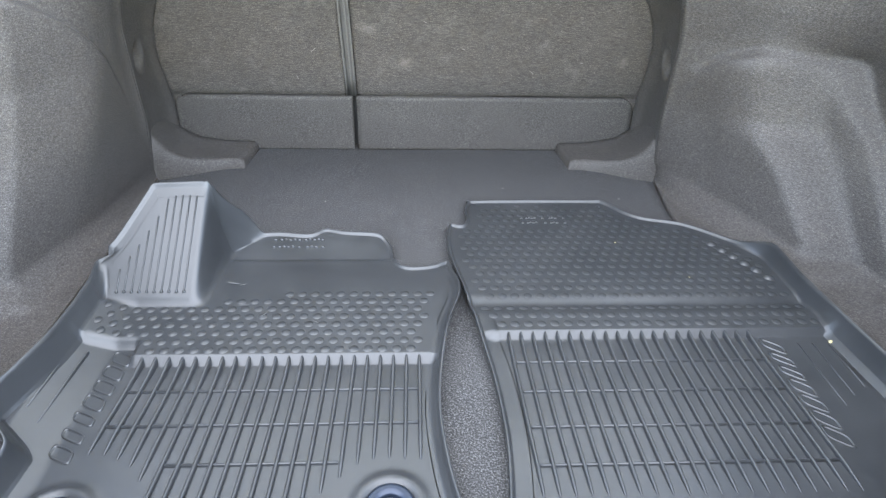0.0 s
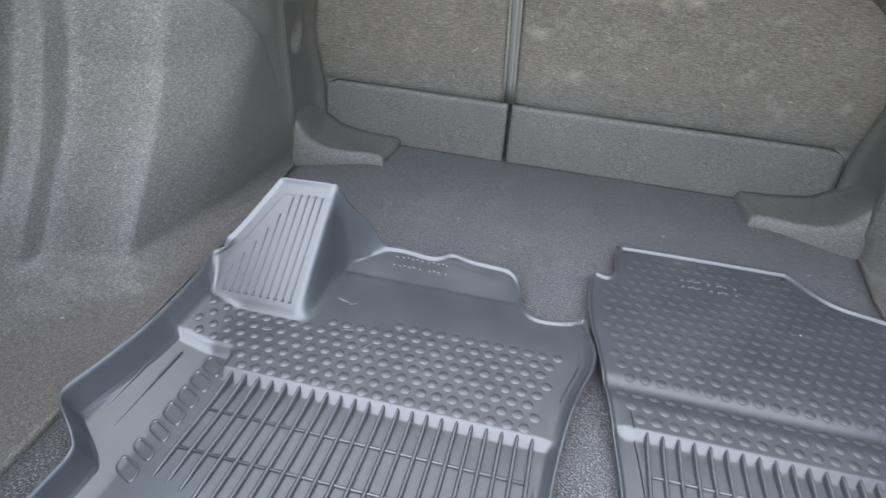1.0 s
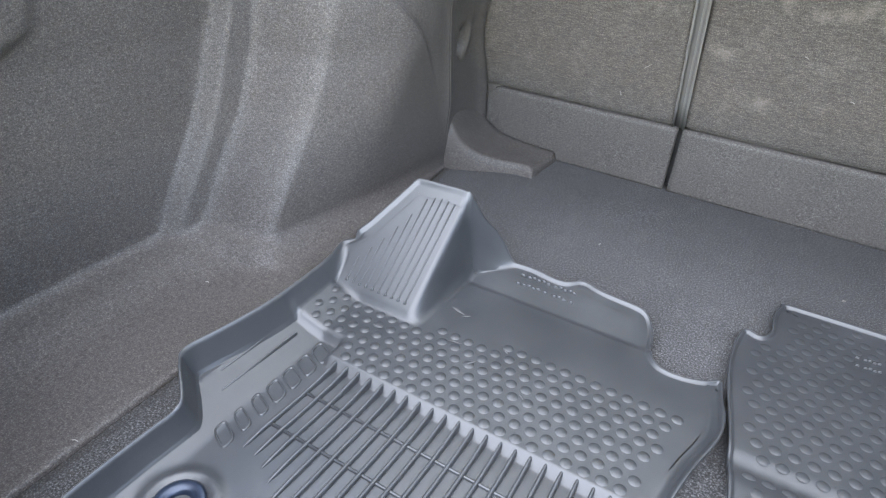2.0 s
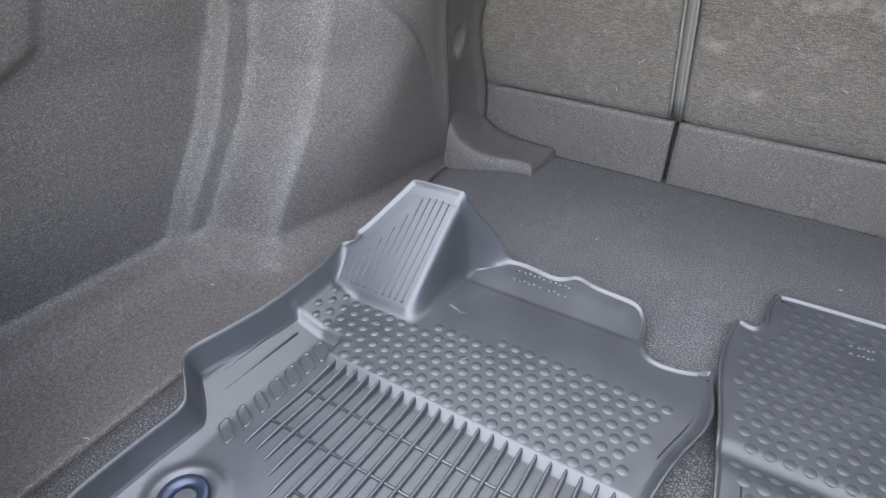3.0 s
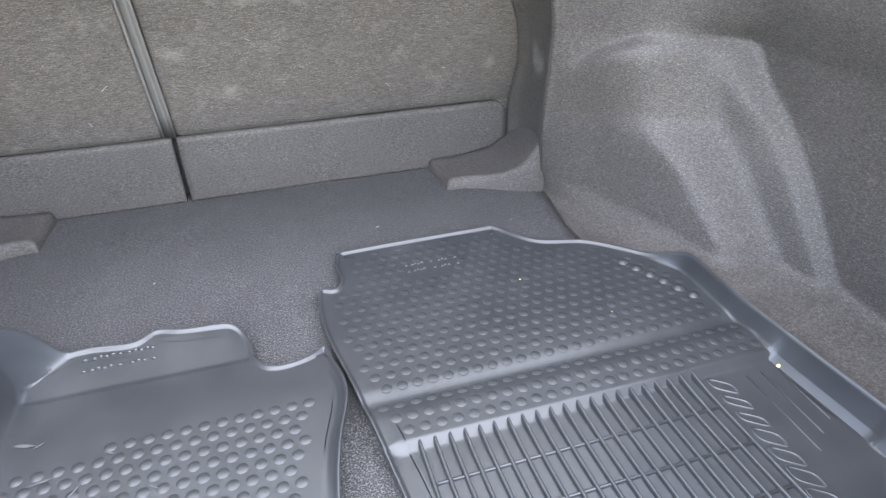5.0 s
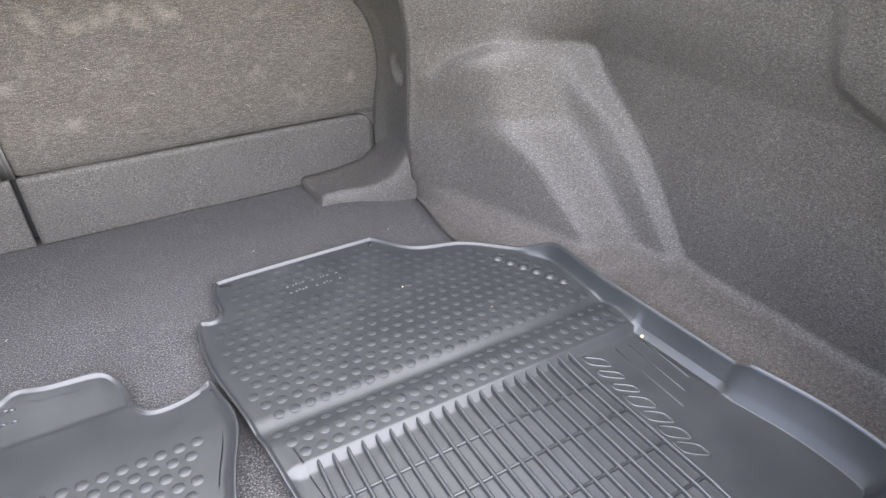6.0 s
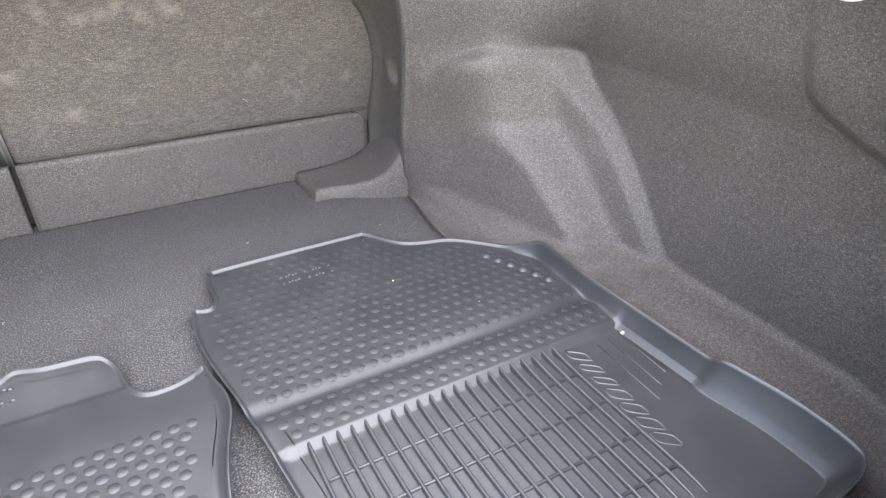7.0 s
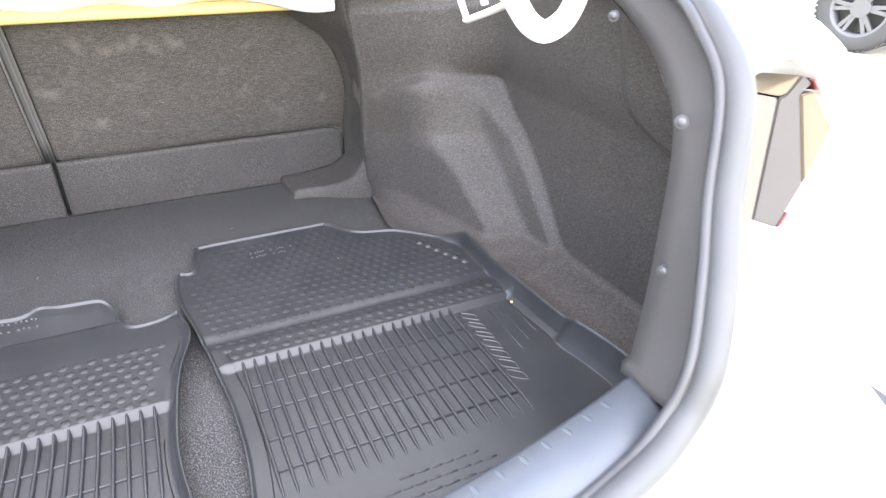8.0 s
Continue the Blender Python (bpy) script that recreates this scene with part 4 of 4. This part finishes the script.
# ---- rear shelf edge above the seats ----
shelf = thing("rear_shelf", (0, 0, 0), "white painted sheet-metal rear shelf with yellow foam edge", "rear shelf", kind="structure")
xs = np.linspace(-0.56, 0.40, 60)
g = []
for x in xs:
    w = 0.004 * math.sin(x * 40) * ss(0.0, 0.3, x + 0.3)
    g.append([(x, 1.17, 0.392), (x, 1.125, 0.391 + w), (x, 1.10, 0.400 + w), (x, 1.085, 0.425), (x, 1.06, 0.440), (x, 0.98, 0.446)])
part("cross_member", shell(np.array(g), (0, 0.002, 0.004), flip=True), WHITE, shelf)
g = [[(x, 1.172, 0.376), (x, 1.130, 0.374), (x, 1.123, 0.379), (x, 1.123, 0.391 + 0.003 * math.sin(x * 55)), (x, 1.16, 0.392)] for x in np.linspace(-0.56, 0.345, 60)]
part("foam_edge", shell(np.array(g), (0, 0.004, 0.002), flip=True), YELLOW, shelf, "yellow foam edge strip")
part("end_cap", tube([(0.20, 1.105, 0.418), (0.27, 1.103, 0.408), (0.315, 1.10, 0.396), (0.35, 1.098, 0.390), (0.382, 1.098, 0.391)], 0.0115, 12, 1.5), WHITE, shelf, "white rounded end of the sheet-metal edge")
bm = box(bmesh.new(), -0.78, 0.78, 0.99, 1.50, 0.452, 0.462, 0.002)
part("shelf_panel", bm, BLACK, shelf)
bm = box(bmesh.new(), -0.70, 0.70, 1.33, 1.36, 0.0, 0.46)
part("panel_back", bm, BLACK, shelf)

# ---- hinge arm of the lid ----
hinge = thing("lid_hinge", (0, 0, 0), "white painted gooseneck hinge arm of the trunk lid", "hinge")
part("arm", tube(smooth_line([(0.4375, 0.6942, 0.7933), (0.4223, 0.5078, 0.6069), (0.4177, 0.467, 0.5079), (0.4165, 0.4705, 0.4916), (0.4154, 0.4752, 0.4753), (0.4107, 0.4822, 0.4578), (0.3979, 0.4892, 0.4479), (0.3851, 0.4962, 0.4543), (0.3746, 0.5032, 0.4706), (0.3676, 0.5101, 0.4846), (0.3653, 0.516, 0.4998), (0.3676, 0.601, 0.572), (0.395, 0.97, 0.575)], 4), 0.0087, 14, 1.15), WHITE, hinge)
part("bracket", tube(smooth_line([(0.3816, 0.5125, 0.4718), (0.3969, 0.575, 0.4537), (0.4007, 0.6424, 0.4323)], 5), 0.0056, 10, 0.6), WHITE, hinge)
for line in ([(0.4007, 0.6424, 0.4323), (0.3906, 0.6453, 0.4597), (0.382, 0.6482, 0.4827), (0.362, 0.7482, 0.5627)], [(0.3865, 0.5789, 0.4576), (0.3813, 0.5815, 0.4771), (0.38, 0.5841, 0.4914), (0.375, 0.6841, 0.5714)]):
    part("rod", tube(line, 0.0035, 8), WHITE, hinge)

# ---- trunk lid, raised; its inner face is unseen ----
lid = thing("trunk_lid", (0, 0, 0), "white painted trunk lid standing open above the trunk, out of view, with assumed grey lining", "trunk lid")


def lid_grid(s0, s1, half, lift):
    """Part of the lid's inner face, from s0 to s1 of its height, leaning over the trunk."""
    g = []
    for s in np.linspace(s0, s1, 14):
        y, z = 0.975 - 0.10 * s + 0.04 * s * s, 0.445 + 0.84 * s
        g.append([(x, y - lift + 0.05 * (x / 0.6) ** 2, z - 0.5 * lift) for x in np.linspace(-half, half, 16)])
    return np.array(g)


# White face bounces light onto the mats; the dark lining is added to damp reflections.
part("panel", shell(lid_grid(0, 1, 0.68, 0.0), (0, 0.03, 0.01), flip=True), WHITE, lid)
part("lining", shell(lid_grid(0.48, 0.95, 0.60, 0.006), (0, 0.004, 0.001), flip=True), LINING, lid, "assumed dark grey lining, unseen")

# ---- outside: paved lot and a parked vehicle ----
m, nt, b = surface("worn concrete", 0.85, spec=0.2)
wide, fine = noise_node(nt, 0.6, 6), noise_node(nt, 30, 5)
c1 = ramp(nt, wide.outputs[0], [(0.3, (0.33, 0.295, 0.25)), (0.7, (0.41, 0.37, 0.315))])
c2 = ramp(nt, fine.outputs[0], [(0.3, (0.85,) * 3), (0.7, (1.05,) * 3)])
x = blend(nt, 'MULTIPLY', 1.0, c1.outputs[0], c2.outputs[0])
nt.links.new(x.outputs[2], b.inputs["Base Color"])
bump(nt, b, fine.outputs[0], 0.3, 0.003)
ASPHALT = m
bm = box(bmesh.new(), -400, 400, -400, 400, -0.80, -0.62)
tagged(part("ground", bm, ASPHALT), "pale worn sunlit concrete of a parking lot", "ground", kind="structure")

DARKPAINT = paint("grey car paint", (0.10, 0.10, 0.105), 0.3, 0.5)
TYRE = moulded("tyre rubber", (0.045, 0.045, 0.045), 0.85, 0.4, 0.01, 0.3)
ALLOY = paint("alloy", (0.075, 0.075, 0.078), 0.5)


def wheel(parent, at, r=0.37, w=0.24):
    """A wheel about the x axis, its outer side to -x."""
    b = bmesh.new()
    prof = [(0.64, -0.42), (0.70, -0.5), (0.90, -0.5), (0.985, -0.40), (1.0, -0.2), (1.0, 0.2), (0.985, 0.40), (0.90, 0.5), (0.66, 0.5)]
    rows = [[b.verts.new((p * w, r * q * math.cos(a), r * q * math.sin(a))) for a in np.linspace(0, 2 * math.pi, 48, endpoint=False)] for q, p in prof]
    for p, q in zip(rows, rows[1:]):
        for i in range(48):
            b.faces.new((p[i], p[(i + 1) % 48], q[(i + 1) % 48], q[i])).smooth = True
    for i in range(48):  # tread blocks
        a = 2 * math.pi * i / 48
        for side in (-0.30, 0.0, 0.30):
            m4 = Matrix.Rotation(a, 4, 'X') @ Matrix.Translation((side * w, r * 1.0, 0)) @ Matrix.Diagonal((w * 0.24, 0.014, r * 0.085, 1))
            bmesh.ops.create_cube(b, size=1, matrix=m4)
    ty = part("wheel", b, TYRE, parent, "black treaded tyre on alloy wheel")
    ty.location = at
    b = bmesh.new()
    bmesh.ops.create_cone(b, cap_ends=True, segments=40, radius1=r * 0.22, radius2=r * 0.20, depth=w * 0.25, matrix=Matrix.Translation((-w * 0.30, 0, 0)) @ Matrix.Rotation(radians(90), 4, 'Y'))
    for i in range(6):
        for da in (-0.13, 0.13):
            a = 2 * math.pi * i / 6 + da
            m4 = Matrix.Rotation(a, 4, 'X') @ Matrix.Translation((-w * 0.34, r * 0.40, 0)) @ Matrix.Diagonal((0.03, r * 0.50, r * 0.09, 1))
            bmesh.ops.create_cube(b, size=1, matrix=m4)
    rows = [[b.verts.new((p * w, r * q * math.cos(a), r * q * math.sin(a))) for a in np.linspace(0, 2 * math.pi, 48, endpoint=False)] for q, p in ((0.66, -0.45), (0.60, -0.43), (0.58, -0.1), (0.58, 0.3))]
    for p, q in zip(rows, rows[1:]):
        for i in range(48):
            b.faces.new((p[i], p[(i + 1) % 48], q[(i + 1) % 48], q[i])).smooth = True
    part("rim", b, ALLOY, ty, "alloy rim with paired spokes")
    b = bmesh.new()
    bmesh.ops.create_cone(b, cap_ends=True, segments=40, radius1=r * 0.58, radius2=r * 0.58, depth=0.01, matrix=Matrix.Translation((w * 0.1, 0, 0)) @ Matrix.Rotation(radians(90), 4, 'Y'))
    part("brake", b, BLACK, ty)
    return ty


def suv(at, turn):
    t = thing("parked_car", at, "dark grey off-road vehicle parked on the asphalt", "car")
    t.rotation_euler = (0, 0, turn)
    prof = [(-2.35, 0.50), (-2.38, 0.75), (-2.30, 1.02), (-1.15, 1.12), (-0.55, 1.68), (1.75, 1.72), (2.2, 1.10), (2.3, 0.6), (2.2, 0.42)]
    low = []
    for c, r in ((1.45, 0.45), (-1.45, 0.45)):
        low += [(c + r * math.cos(a), 0.38 + r * math.sin(a)) for a in np.linspace(0.0, math.pi, 14)]
    ring = prof + low
    b = bmesh.new()
    rows = []
    for x, s in ((-0.93, 0.98), (-0.90, 1.0), (0.90, 1.0), (0.93, 0.98)):
        rows.append([b.verts.new((x * (1 - 0.12 * max(0, z - 1.1)), y * s, z)) for y, z in ring])
    for p, q in zip(rows, rows[1:]):
        for i in range(len(ring)):
            b.faces.new((p[i], q[i], q[(i + 1) % len(ring)], p[(i + 1) % len(ring)]))
    b.faces.new(rows[0][::-1])
    b.faces.new(rows[-1])
    bmesh.ops.recalc_face_normals(b, faces=b.faces)
    part("body", b, DARKPAINT, t)
    for y in (-1.45, 1.45):
        wheel(t, (-0.82, y, 0.37))
        w = wheel(t, (0.82, y, 0.37))
        w.rotation_euler = (0, 0, math.pi)
    return t


suv((6.40, 5.20, -0.62), radians(12))
